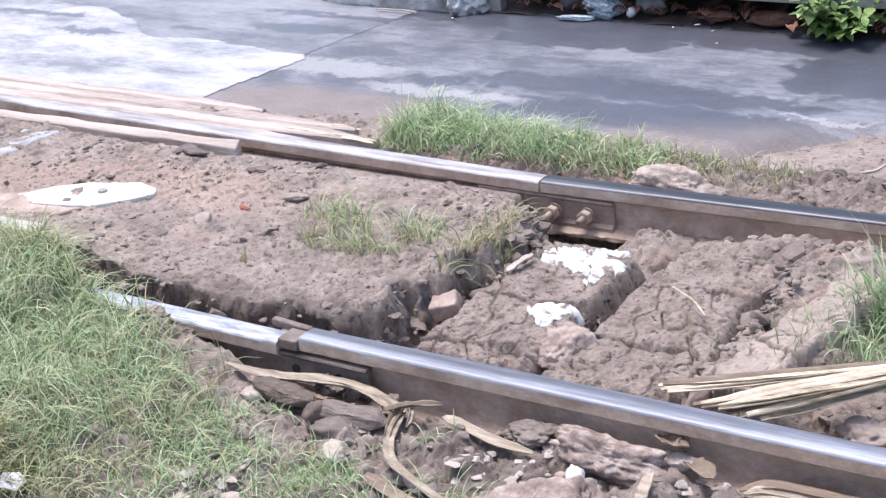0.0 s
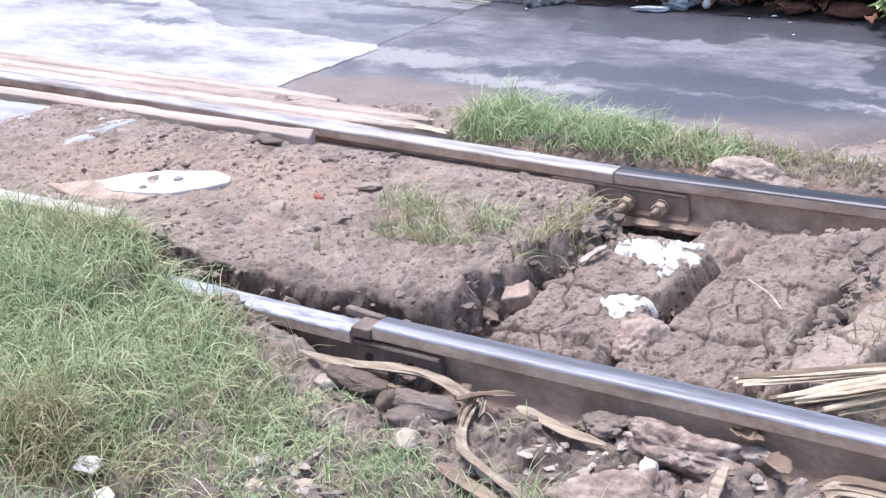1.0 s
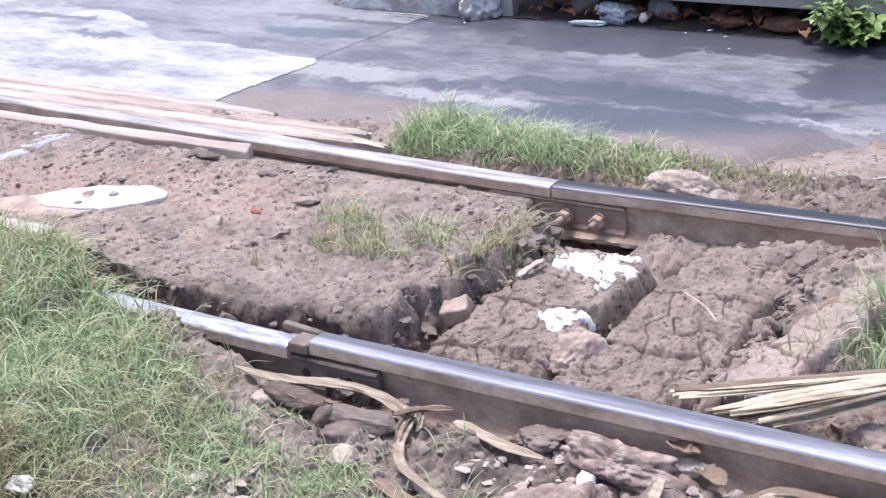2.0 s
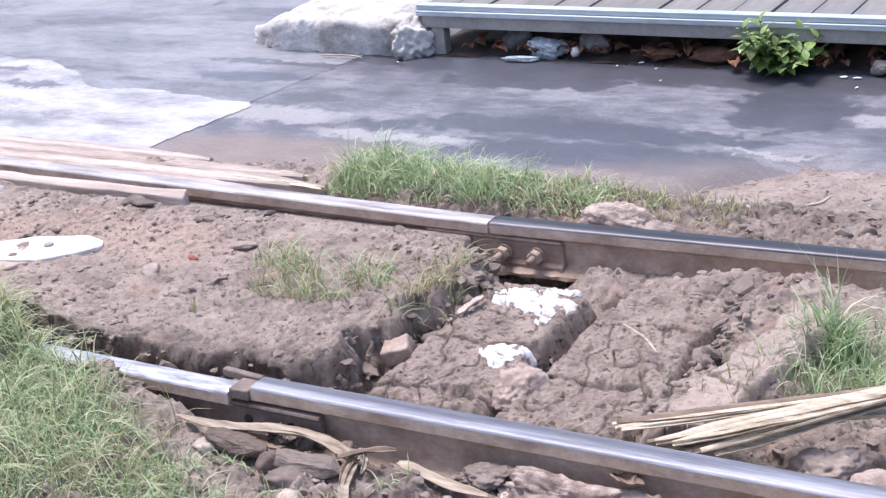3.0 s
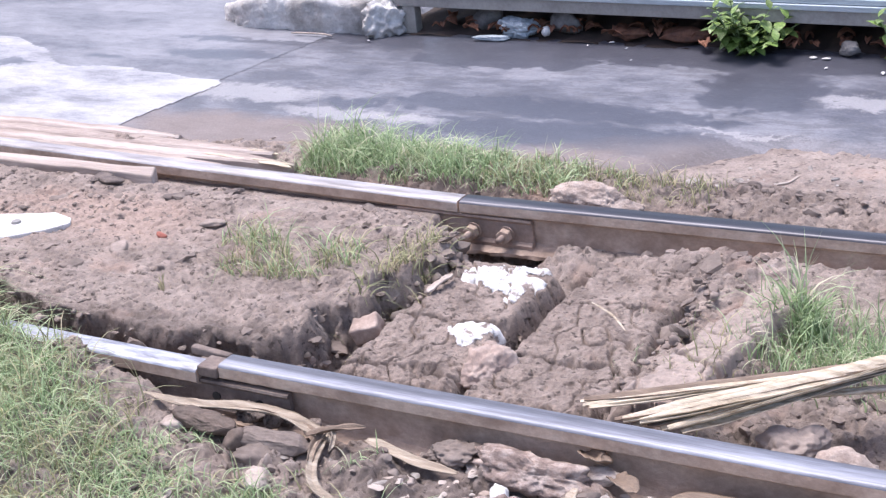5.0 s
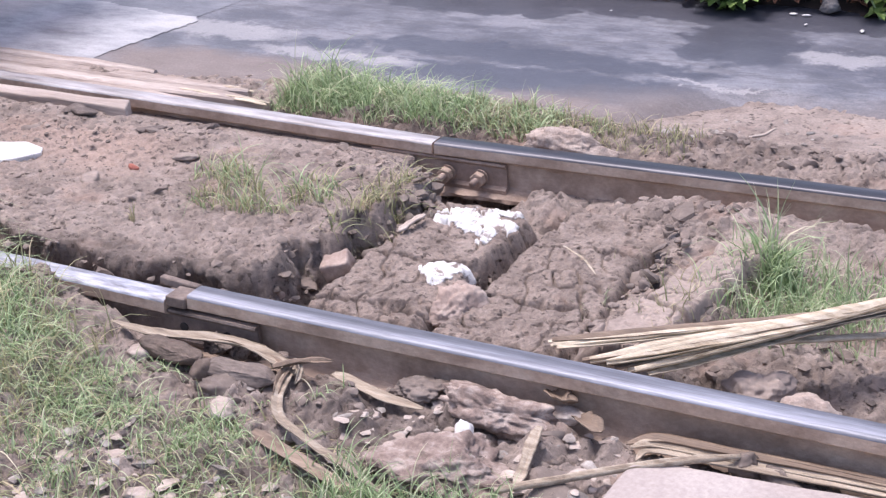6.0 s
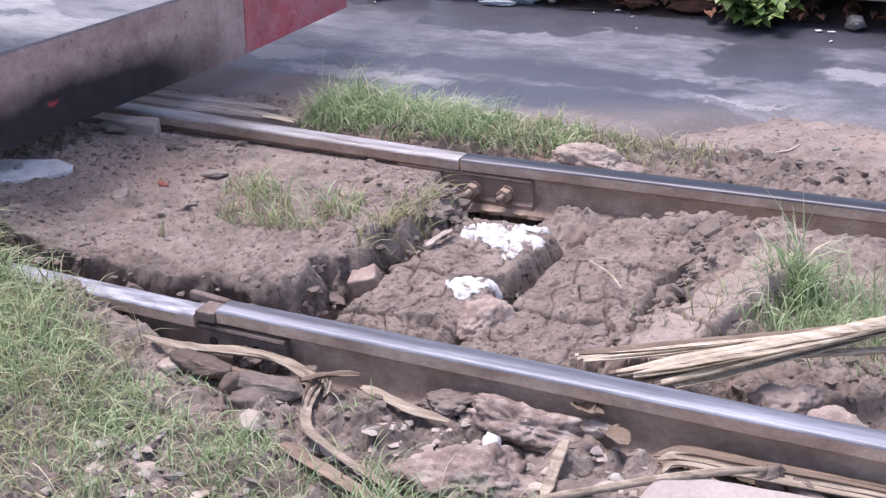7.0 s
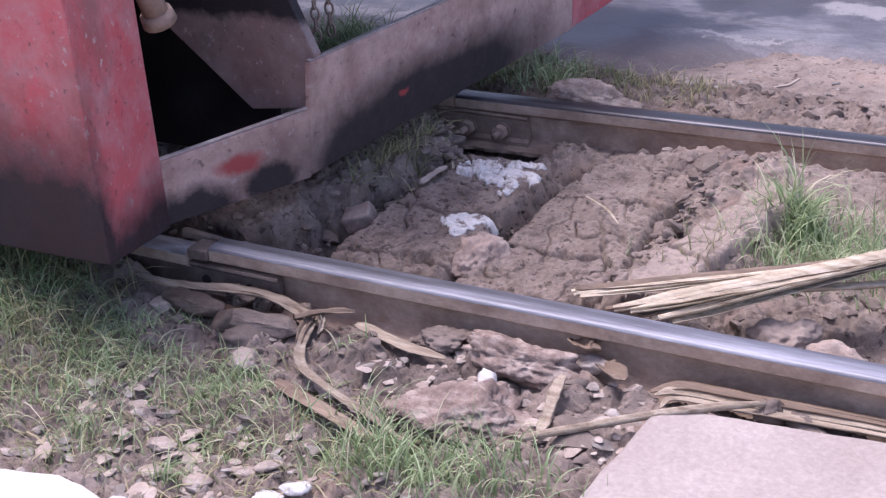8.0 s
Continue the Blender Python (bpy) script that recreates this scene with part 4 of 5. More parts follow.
def stone(x, y, z, sx, sy, sz, turn, material, label, seed, name="stone", rough=0.28, flat=0.0, sub=3, tilt=(0, 0), category="stone"):
    soft = material is LIME
    ob = part(name, rock(sx, sy, sz, seed, rough * (1.3 if soft else 1), min(sub + 1, 5) if sx > 0.03 else sub, 2.2 if soft else 1.6, flat, not soft), material)
    ob = smoothed(ob)
    ob.matrix_world = pose(x, y, z, tilt[0], tilt[1], turn)
    return tagged(ob, label, category)


stone(0.43, 1.268, -0.04, 0.135, 0.06, 0.068, 3, BOULDER, "pale pinkish boulder beside the rail", 6, sub=5, rough=0.4)
def chunk(x, y, z, a, b, c, turn, tilt, material, label, seed):
    bm = bmesh.new()
    box(bm, -a / 2, a / 2, -b / 2, b / 2, -c / 2, c / 2, 0.006)
    bmesh.ops.subdivide_edges(bm, edges=[e for e in bm.edges if e.calc_length() > 0.02], cuts=3, use_grid_fill=True)
    for v in bm.verts:
        v.co += 0.006 * noise.noise_vector(v.co * 25 + Vector((seed, 0, 0))) + 0.002 * noise.noise_vector(v.co * 90)
    ob = smoothed(part("brick_fragment", bm, material))
    ob.matrix_world = pose(x, y, z, tilt[0], tilt[1], turn)
    return tagged(ob, label, "brick")


chunk(0.155, 0.40, -0.078, 0.078, 0.062, 0.05, 20, (14, -16), PINK, "angular pinkish brick fragment wedged under the mud slab", 2)
chunk(0.06, 0.27, -0.12, 0.08, 0.06, 0.05, -20, (-10, 8), PINK, "brick fragment in the hollow by the rail", 3)
stone(0.575, 0.275, -0.078, 0.062, 0.075, 0.06, -20, PINK, "pink crumbly rock beside the sleeper", 4, sub=4)
def splash(spots, label, seed):
    """A thin splash of plaster that lies on the first sleeper's crust."""
    f = Field(seed)
    x0, x1 = min(a - c for a, b, c, d in spots) - 0.02, max(a + c for a, b, c, d in spots) + 0.02
    y0, y1 = min(b - d for a, b, c, d in spots) - 0.02, max(b + d for a, b, c, d in spots) + 0.02
    xs_, ys_ = np.arange(x0, x1, 0.0032), np.arange(y0, y1, 0.0032)

    def cover(x, y):
        best = np.full(x.shape, -9.0)
        for a, b, c, d in spots:
            best = np.maximum(best, 1 - np.hypot((x - a) / c, (y - b) / d))
        return best + 0.9 * f.fbm(x, y, 24, 4, 0.6)

    def top(x, y):
        base = np.array([on_first(a, b) for a, b in zip(x.ravel(), y.ravel())]).reshape(x.shape)
        return base + 0.002 + 0.005 * step(0.0, 0.4, cover(x, y)) + 0.006 * f.fbm(x, y, 60, 3)

    ob = sheet("plaster_splash", xs_, ys_, top, LIME, lambda x, y: cover(x, y) > 0)
    sol = ob.modifiers.new("thick", "SOLIDIFY")
    sol.thickness, sol.offset = 0.005, -1
    return tagged(ob, label, "plaster")


splash([(0.375, 0.735, 0.088, 0.052), (0.30, 0.715, 0.04, 0.03), (0.445, 0.79, 0.05, 0.018), (0.478, 0.80, 0.022, 0.03), (0.462, 0.675, 0.02, 0.055), (0.425, 0.68, 0.05, 0.022), (0.497, 0.712, 0.02, 0.028), (0.455, 0.735, 0.06, 0.014)], "white splash of lime plaster with ragged arms on the sleeper", 5)
splash([(0.445, 0.415, 0.05, 0.052), (0.485, 0.455, 0.036, 0.026), (0.465, 0.365, 0.02, 0.03)], "small muddy splash of lime plaster on the sleeper", 8)
stone(0.53, 0.375, -0.055, 0.02, 0.012, 0.010, 25, PINK, "pinkish flake beside the plaster", 77)
stone(0.83, -0.30, -0.100, 0.135, 0.085, 0.042, 8, MIXROCK, "large pale crumbling rock half buried", 8, sub=5, rough=0.6)
stone(0.85, -0.09, -0.085, 0.135, 0.048, 0.05, -4, MIXROCK, "reddish layered rock against the rail", 9, sub=5, rough=0.6)
stone(0.66, -0.06, -0.095, 0.07, 0.04, 0.03, 15, CLOD, "big dark clod against the rail", 10, "mud_clod", 0.5, sub=4, category="clod")
for k, (x, y, z, a, b, c) in enumerate(((-0.48, -0.045, -0.03, 0.08, 0.035, 0.035), (-0.36, -0.06, -0.055, 0.07, 0.035, 0.03), (0.10, -0.045, -0.10, 0.035, 0.022, 0.025), (0.17, -0.05, -0.10, 0.028, 0.02, 0.02), (0.28, -0.05, -0.105, 0.03, 0.02, 0.018))):
    stone(x, y, z, a, b, c, 25 * k, EARTH, "lump of brown mud heaped against the rail", 140 + k, "mud_clod", 0.4, sub=4, category="clod")
stone(0.843, -0.195, -0.075, 0.022, 0.026, 0.022, 40, WHITE, "white pebble in brown mud", 11)
stone(1.01, -0.045, -0.08, 0.04, 0.025, 0.016, 5, STONE, "pale flat chip of stone", 12)
stone(0.60, -0.205, -0.095, 0.04, 0.02, 0.018, 25, STONE, "pale pinkish stone in the mud", 13)
stone(0.30, -0.30, -0.10, 0.045, 0.032, 0.026, -15, STONE, "rounded tan stone in the grass edge", 14)
stone(0.25, -0.22, -0.10, 0.07, 0.04, 0.03, 10, CLOD, "grey rounded clod of mud", 15, "mud_clod", category="clod")
stone(-0.03, -0.16, -0.09, 0.04, 0.03, 0.025, 30, STONE, "small tan stone by the grass", 16)
stone(1.40, -0.075, -0.085, 0.035, 0.03, 0.03, 0, CLOD, "knob of dried clay by the slab", 17, "mud_clod", 0.4, category="clod")
stone(1.48, -0.085, -0.09, 0.05, 0.022, 0.02, -20, CLOD, "knob of dried clay by the slab", 18, "mud_clod", 0.4, category="clod")
stone(1.34, 0.22, -0.10, 0.075, 0.055, 0.05, 30, DRY, "rounded lump of mud by the rail", 29, "mud_clod", 0.35, sub=4, category="clod")
stone(1.46, 0.16, -0.09, 0.07, 0.05, 0.04, 40, BOULDER, "pinkish rock by the rail", 20)
for k, (x, y, sx, sy, mt) in enumerate(((-1.16, 0.935, 0.04, 0.02, MUD), (-0.86, 0.915, 0.035, 0.02, MUD), (-1.22, 0.965, 0.05, 0.025, MUD), (-0.76, 0.51, 0.03, 0.022, DRY), (-0.69, 0.62, 0.022, 0.010, BRICK), (-0.59, 0.74, 0.03, 0.02, DRY), (-0.70, 1.0, 0.03, 0.015, MUD))):
    stone(x, y, gz(x, y) + 0.006, sx * 1.3, sy * 1.3, 0.010, 40 * k, mt, "flat flake of stone on the mud slab", 30 + k, sub=2, rough=0.35)
for k, (x, y, rx_, ry_) in enumerate(((0.61, -0.669, 0.036, 0.018), (0.654, -0.629, 0.03, 0.02), (0.632, -0.709, 0.05, 0.018), (0.707, -0.63, 0.03, 0.02), (0.363, -0.805, 0.022, 0.013), (0.414, -0.799, 0.02, 0.02), (0.449, -0.671, 0.03, 0.022), (0.328, -0.67, 0.026, 0.02), (0.375, -0.60, 0.022, 0.02), (0.30, -0.60, 0.034, 0.02), (0.505, -0.60, 0.034, 0.018), (0.56, -0.585, 0.03, 0.013), (0.47, -0.75, 0.024, 0.016))):
    stone(x, y, gz(x, y) + 0.006, rx_, ry_, 0.011, 10 + 13 * (k % 3), WHITE if k < 6 else STONE, "pale angular pebble on earth", 50 + k, "pebble", 0.2, sub=3, category="pebble")
for x, y, a, tilt in ((-0.245, -0.744, 25, 18), (-0.158, -0.79, -30, 12)):
    bm = extruded([(-0.03, -0.018, 0), (0.02, -0.024, 0), (0.034, 0.006, 0), (0.012, 0.026, 0), (-0.026, 0.02, 0)], (0, 0, 0.006), 0.0015)
    ob = part("rubbish_scrap", bm, WHITE)
    ob.matrix_world = pose(x, y, gz(x, y) + 0.02, tilt, 8, a)
    tagged(ob, "torn white scrap of rubbish in dry grass", "rubbish")
stone(1.195, 1.457, -0.035, 0.025, 0.014, 0.010, 20, WHITE, "white scrap on the verge", 71, "rubbish_scrap", 0.4, sub=2, category="rubbish")


def slab_thing(name, outline, z0, z1, material, label, category, rough=0.006, bevel=0.006):
    bm = extruded([(x, y, z0) for x, y in outline], (0, 0, z1 - z0))
    bmesh.ops.bevel(bm, geom=list(bm.edges), offset=bevel, segments=3, affect="EDGES", profile=0.5)
    bmesh.ops.triangulate(bm, faces=bm.faces)
    for k in range(5):
        es = [e for e in bm.edges if e.calc_length() > 0.045]
        if not es or len(bm.faces) > 12000:
            break
        bmesh.ops.subdivide_edges(bm, edges=es, cuts=1, use_grid_fill=False)
        bmesh.ops.triangulate(bm, faces=[f for f in bm.faces if len(f.verts) > 3])
    for v in bm.verts:
        v.co += rough * noise.noise_vector(v.co * 9) + 0.4 * rough * noise.noise_vector(v.co * 37)
    return tagged(smoothed(part(name, bm, material)), label, category)


GREY_METAL = surface("dull_grey_metal", (0.2, 0.19, 0.185), (0.3, 0.29, 0.28), (0.4, 0.39, 0.38), 30, 6, (0.5, 0.7), 0.3, 0.001)
# white slab on the mud with a ring stub
slab_thing("stone_slab", [(-1.47, 0.43), (-1.40, 0.53), (-1.30, 0.605), (-1.14, 0.655), (-1.06, 0.638), (-1.035, 0.605), (-1.07, 0.54), (-1.16, 0.45), (-1.28, 0.415), (-1.36, 0.40)], -0.03, 0.003, WHITE, "flat white stone slab set in the mud", "slab", 0.005)
slab_thing("brick_rubble", [(-1.62, 0.36), (-1.45, 0.45), (-1.34, 0.395), (-1.17, 0.43), (-1.2, 0.37), (-1.42, 0.31)], -0.03, 0.002, PINK, "orange-brown crushed brick beside the slab", "rubble", 0.012)
bm = bmesh.new()
bmesh.ops.create_cone(bm, cap_ends=True, segments=14, radius1=0.018, radius2=0.014, depth=0.010, matrix=pose(-1.203, 0.548, 0.006))
tagged(creased(part("bolt_stub", bm, GREY_METAL)), "rusty bolt stub on the white slab", "bolt")

# strips beside the rails
slab_thing("guard_timber", [(-4.2, 0.955), (-1.02, 0.985), (-1.05, 1.05), (-4.2, 1.03)], -0.06, 0.016, TIMBER, "weathered timber strip along the far rail", "timber", 0.006)
slab_thing("guard_timber", [(-4.2, 0.105), (-1.14, 0.205), (-1.17, 0.265), (-4.2, 0.20)], -0.05, 0.014, CONCRETE, "pale strip edging the crossing", "edging", 0.006)
slab_thing("crossing_slab", [(-5, 0.24), (-1.95, 0.37), (-1.80, 0.70), (-1.78, 0.95), (-5, 0.95)], -0.06, 0.008, SLAB, "wet pale concrete of the crossing between the rails", "paving", 0.01, 0.02)
def timber_panel(rows, z0, label):
    """Weathered planks side by side: each row is y0, y1 and the ragged end's x."""
    root = empty("timber_panel", pose(0, 0, 0))
    for k, (y0, y1, end, z1) in enumerate(rows):
        n = 70
        bm = bmesh.new()
        rings = []
        for i in range(n + 1):
            s_ = (i / n) ** 0.5
            x = -5.0 + (end + 5.0) * s_
            w = 0.008 * noise.noise(Vector((x * 6, k * 3.1, 0)))
            top = z1 + 0.005 * noise.fractal(Vector((x * 5, k * 7.7, 1)), 0.7, 2.1, 4)
            taper = 0.35 + 0.65 * min(1.0, (end - x) / 0.25)
            mid, half = (y0 + y1) / 2 + w, (y1 - y0) / 2 * taper
            rings.append([bm.verts.new(p) for p in ((x, mid - half, z0), (x, mid - half, top - 0.007), (x, mid - half + 0.007, top), (x, mid - half * 0.3, top - 0.004 * (i % 2)), (x, mid + half * 0.4, top - 0.003), (x, mid + half - 0.007, top), (x, mid + half, top - 0.007), (x, mid + half, z0))])
        for a, b in zip(rings, rings[1:]):
            for q in range(7):
                bm.faces.new((a[q], b[q], b[q + 1], a[q + 1]))
        bm.faces.new(rings[-1])
        bmesh.ops.recalc_face_normals(bm, faces=bm.faces)
        part("plank", bm, TIMBER, root)
    return tagged(root, label, "timber")


timber_panel(((1.196, 1.264, -0.90, -0.024), (1.262, 1.334, -0.67, -0.020)), -0.12, "weathered plank panel beside the far rail")
timber_panel(((1.330, 1.396, -0.80, -0.016), (1.393, 1.456, -1.25, -0.012)), -0.12, "split grey-brown planks between rail and road")
slab_thing("concrete_slab", [(1.205, -0.19), (1.28, -0.15), (1.62, -0.115), (2.1, -0.06), (2.1, -0.55), (1.19, -0.55)], -0.15, -0.062, PALESLAB, "flat pinkish concrete slab lying by the rail", "slab", 0.006, 0.012)
slab_thing("concrete_slab", [(-0.3, -0.95), (0.10, -0.83), (0.22, -0.805), (0.36, -0.83), (0.6, -1.2), (-0.3, -1.2)], -0.2, -0.095, WHITE, "pale concrete slab at the edge of the grass", "slab", 0.008, 0.012)


# ---- dry fronds and sticks ----
def strip(name, pts, width, material, label, fold=0.35, thick=0.0022, category="frond", taper=(0.5, 0.3), twist=0.0, crumple=0.5):
    """A dry leaf strip: a folded, ribbed band along a smooth path."""
    P = [Vector(p) for p in pts]
    P = [2 * P[0] - P[1]] + P + [2 * P[-1] - P[-2]]
    path = []
    for i in range(1, len(P) - 2):
        for k in range(10):
            u = k / 10
            path.append(0.5 * (2 * P[i] + (P[i + 1] - P[i - 1]) * u + (2 * P[i - 1] - 5 * P[i] + 4 * P[i + 1] - P[i + 2]) * u * u + (3 * P[i] - P[i - 1] - 3 * P[i + 1] + P[i + 2]) * u ** 3))
    path.append(P[-2])
    if path[0].y < 1.7:
        hs = [max(c.z, gz_fast(c.x, c.y) + 0.012 + 0.15 * width) for c in path]
        hs = [max(hs[max(0, i - 3):i + 4]) for i in range(len(hs))]
        for c, i in zip(path, range(len(hs))):
            w = hs[max(0, i - 5):i + 6]
            c.z = sum(w) / len(w)
    bm = bmesh.new()
    rings = []
    n = len(path)
    for i, c in enumerate(path):
        d = (path[min(i + 1, n - 1)] - path[max(i - 1, 0)]).normalized()
        side = d.cross(Vector((0, 0, 1))).normalized()
        up = side.cross(d)
        s = i / (n - 1)
        a = twist * s + crumple * noise.noise(c * 14)
        side, up = side * math.cos(a) + up * math.sin(a), up * math.cos(a) - side * math.sin(a)
        w = width * 0.5 * min(1, taper[0] + s * 4) * min(1, taper[1] + (1 - s) * 4) * (1 + 0.7 * crumple * noise.noise(c * 23) + 0.3 * crumple * noise.noise(c * 71))
        top = [c + side * (w * q) + up * (fold * w * abs(q) + 0.12 * w * math.sin(q * 9)) for q in (-1, -0.6, -0.25, 0, 0.25, 0.6, 1)]
        top = [p + 0.2 * crumple * width * noise.noise_vector(p * 60) for p in top]
        rings.append([bm.verts.new(p) for p in top] + [bm.verts.new(p - up * thick) for p in top[::-1]])
    m = len(rings[0])
    for r0, r1 in zip(rings, rings[1:]):
        for j in range(m):
            bm.faces.new((r0[j], r0[(j + 1) % m], r1[(j + 1) % m], r1[j]))
    bm.faces.new(rings[0][::-1])
    bm.faces.new(rings[-1])
    bmesh.ops.recalc_face_normals(bm, faces=bm.faces)
    return tagged(smoothed(part(name, bm, material)), label, category)


frond_label = "dry straw-coloured palm frond strip lying on the mud"
fr = random.Random(4)
for k in range(15):
    u = k / 14
    h = fr.uniform(0.0, 0.014)
    w = fr.uniform(0.018, 0.028) * (2.2 if k in (7, 9, 12) else 1.25)
    j1, j2 = fr.uniform(-0.008, 0.008), fr.uniform(-0.006, 0.006)
    tip = Vector((0.885 + 0.12 * u + j1, 0.135 - 0.12 * u, -0.036 + h)) if u < 0.35 else Vector((0.98 + 0.16 * (u - 0.35) / 0.65 + j1, 0.078 + j2, -0.038 + h))
    end = Vector((1.503, 0.385 + 2 * j2 + 0.012 * (0.5 - u), 0.03 + h))
    strip("palm_frond", [tip, tip.lerp(end, 0.35), tip.lerp(end, 0.7), end, tip.lerp(end, 1.5)],
          w, BROWN if k in (1, 5, 6, 10) else STRAW, "brown edge of a dry palm frond" if k in (1, 5, 6, 10) else frond_label, fr.uniform(0.3, 0.8), twist=fr.uniform(-0.5, 0.5), crumple=0.12)["group"] = "strips of the fallen palm frond"
strip("palm_stalk", [(1.25, 0.235, 0.0), (1.51, 0.364, 0.004), (1.8, 0.51, 0.01)], 0.016, STRAW, "thin dry palm stalk on the mud", 0.9, 0.008, "stalk")
for x, y, L, w in ((-1.05, 1.30, 0.2, 0.014), (-0.92, 1.375, 0.14, 0.016), (-0.80, 1.275, 0.14, 0.02), (-0.86, 1.295, 0.2, 0.010)):
    strip("wood_splinter", [(x, y, -0.022), (x + L * 0.5, y - 0.005, -0.018), (x + L, y - 0.015, -0.025)], w, STRAW, "pale torn splinter on the weathered timber", 0.1, 0.004, "splinter", crumple=0.1)
strip("palm_frond", [(-0.16, -0.12, -0.07), (-0.042, -0.125, -0.07), (0.095, -0.09, -0.066), (0.221, -0.085, -0.066), (0.342, -0.122, -0.074), (0.385, -0.135, -0.078)], 0.048, DULL, "pale dry frond sheath lying beside the rail", 0.4, twist=0.3, taper=(0.12, 0.8), crumple=0.14)
strip("palm_frond", [(0.05, -0.075, -0.075), (0.2, -0.072, -0.07), (0.36, -0.125, -0.075)], 0.02, BROWN, "brown rib of the dry frond sheath", 0.7)
strip("palm_frond", [(0.46, -0.098, -0.075), (0.516, -0.113, -0.08), (0.615, -0.134, -0.082), (0.715, -0.142, -0.088)], 0.028, DULL, frond_label, 0.3, twist=-0.2, crumple=0.12)
strip("palm_frond", [(0.373, -0.129, -0.065), (0.384, -0.185, -0.075), (0.408, -0.245, -0.08), (0.468, -0.316, -0.085), (0.592, -0.374, -0.09), (0.70, -0.405, -0.1), (0.79, -0.43, -0.105)], 0.025, DULL, "long bent dry palm leaf on the stones", 0.45, twist=0.3, crumple=0.12)
strip("palm_frond", [(0.365, -0.12, -0.06), (0.37, -0.18, -0.07), (0.398, -0.25, -0.078)], 0.018, BROWN, "shrivelled brown leaf at the torn sheath", 0.8, twist=0.8)
strip("palm_frond", [(0.34, -0.16, -0.06), (0.385, -0.125, -0.05), (0.45, -0.08, -0.06)], 0.02, BROWN, "shrivelled brown leaf at the torn sheath", 0.8, twist=-0.6)
strip("palm_frond", [(0.36, -0.10, -0.06), (0.40, -0.14, -0.055), (0.42, -0.19, -0.07)], 0.012, DULL, "thin curl of dry leaf at the torn sheath", 0.8, twist=0.9)
strip("palm_frond", [(0.43, -0.372, -0.095), (0.50, -0.40, -0.095), (0.60, -0.43, -0.10), (0.73, -0.462, -0.11)], 0.034, BROWN, "brown dry leaf strip on the stones", 0.5, crumple=0.15)
strip("palm_frond", [(0.47, -0.365, -0.095), (0.58, -0.405, -0.095), (0.74, -0.445, -0.11)], 0.016, DULL, "thin pale leaf strip on the stones", 0.5)
strip("wood_chip", [(0.995, -0.145, -0.07), (1.01, -0.24, -0.08), (1.026, -0.33, -0.09)], 0.024, DULL, "pale sliver of wood on the mud", 0.3, 0.004, "wood chip")
strip("stick", [(1.0, -0.365, -0.085), (1.21, -0.208, -0.065), (1.40, -0.085, -0.055)], 0.015, DULL, "straight split cane on the mud", 0.8, 0.010, "stick", crumple=0.1)
for k, (off, w, mt) in enumerate(((0.012, 0.035, BROWN), (-0.012, 0.03, DULL), (-0.036, 0.02, DULL), (0.028, 0.014, BROWN))):
    strip("bark_sheath", [(1.16 + 0.02 * k, -0.10 + off, -0.095), (1.22, -0.068 + off, -0.085), (1.34, -0.066 + off, -0.08), (1.62, -0.055 + off, -0.08), (2.05, -0.055 + off, -0.08)], w, mt, "brown curling bark sheath along the rail foot" if k % 3 == 0 else "tan split bark strip along the rail foot", 0.5, 0.003, "bark", taper=(0.2, 0.5), twist=0.25, crumple=0.12)
strip("dry_leaf", [(0.96, 0.0, -0.07), (1.0, -0.04, -0.05), (1.03, -0.03, -0.06)], 0.05, BROWN, "crumpled dead leaf against the rail", 0.6, category="leaf")
strip("dry_leaf", [(1.04, -0.06, -0.08), (1.08, -0.085, -0.065), (1.11, -0.10, -0.075)], 0.045, BROWN, "curled dead leaf against the rail", 0.6, category="leaf")
strip("stick", [(0.245, 0.57, -0.045), (0.255, 0.62, -0.03), (0.265, 0.675, -0.028)], 0.018, STONE, "short pale stick at the slab's edge", 0.3, 0.006, "stick")
strip("stick", [(0.30, 0.65, -0.045), (0.298, 0.652, 0.0)], 0.006, STRAW, "tiny upright straw in the mud", 0.8, 0.003, "stick")
strip("stick", [(0.905, 1.50, -0.03), (0.94, 1.525, -0.02), (0.96, 1.555, 0.0)], 0.009, STONE, "short white stick on the verge", 0.8, 0.004, "stick")
strip("stick", [(0.70, 0.62, -0.035), (0.78, 0.56, -0.02), (0.84, 0.50, -0.035)], 0.004, STRAW, "thin dry twig on the sleeper", 0.8, 0.002, "stick")
for k, (x, y, a, L, r) in enumerate(((0.255, -0.178, 2, 0.20, 0.03), (0.045, -0.155, -6, 0.19, 0.03))):
    bm = bmesh.new()
    bmesh.ops.create_icosphere(bm, subdivisions=5, radius=1)
    for v in bm.verts:
        q = v.co.copy()
        body = (1 - abs(q.x) ** 3.5) ** 0.5 if abs(q.x) < 1 else 0.0
        ring = Vector((0, q.y, q.z)).normalized() * max(0.25, body) if q.yz.length > 1e-4 else Vector((0, 0, 0))
        v.co = Vector((q.x * L / 2, ring.y * r, ring.z * r * 0.85)) + 0.006 * noise.noise_vector(q * 1.7 + Vector((k * 5, 0, 0))) + 0.002 * noise.noise_vector(q * 7)
    ob = smoothed(part("coconut_husk", bm, CLOD if k == 0 else LOG))
    ob.matrix_world = pose(x, y, -0.074, 0, 0, a)
    tagged(ob, "brown rotten husk caked in mud" if k == 0 else "dark rotten husk lying in the mud", "husk")
stone(0.168, -0.195, -0.078, 0.03, 0.03, 0.03, 20, LOG, "black broken end of a husk", 81, "coconut_husk", category="husk")


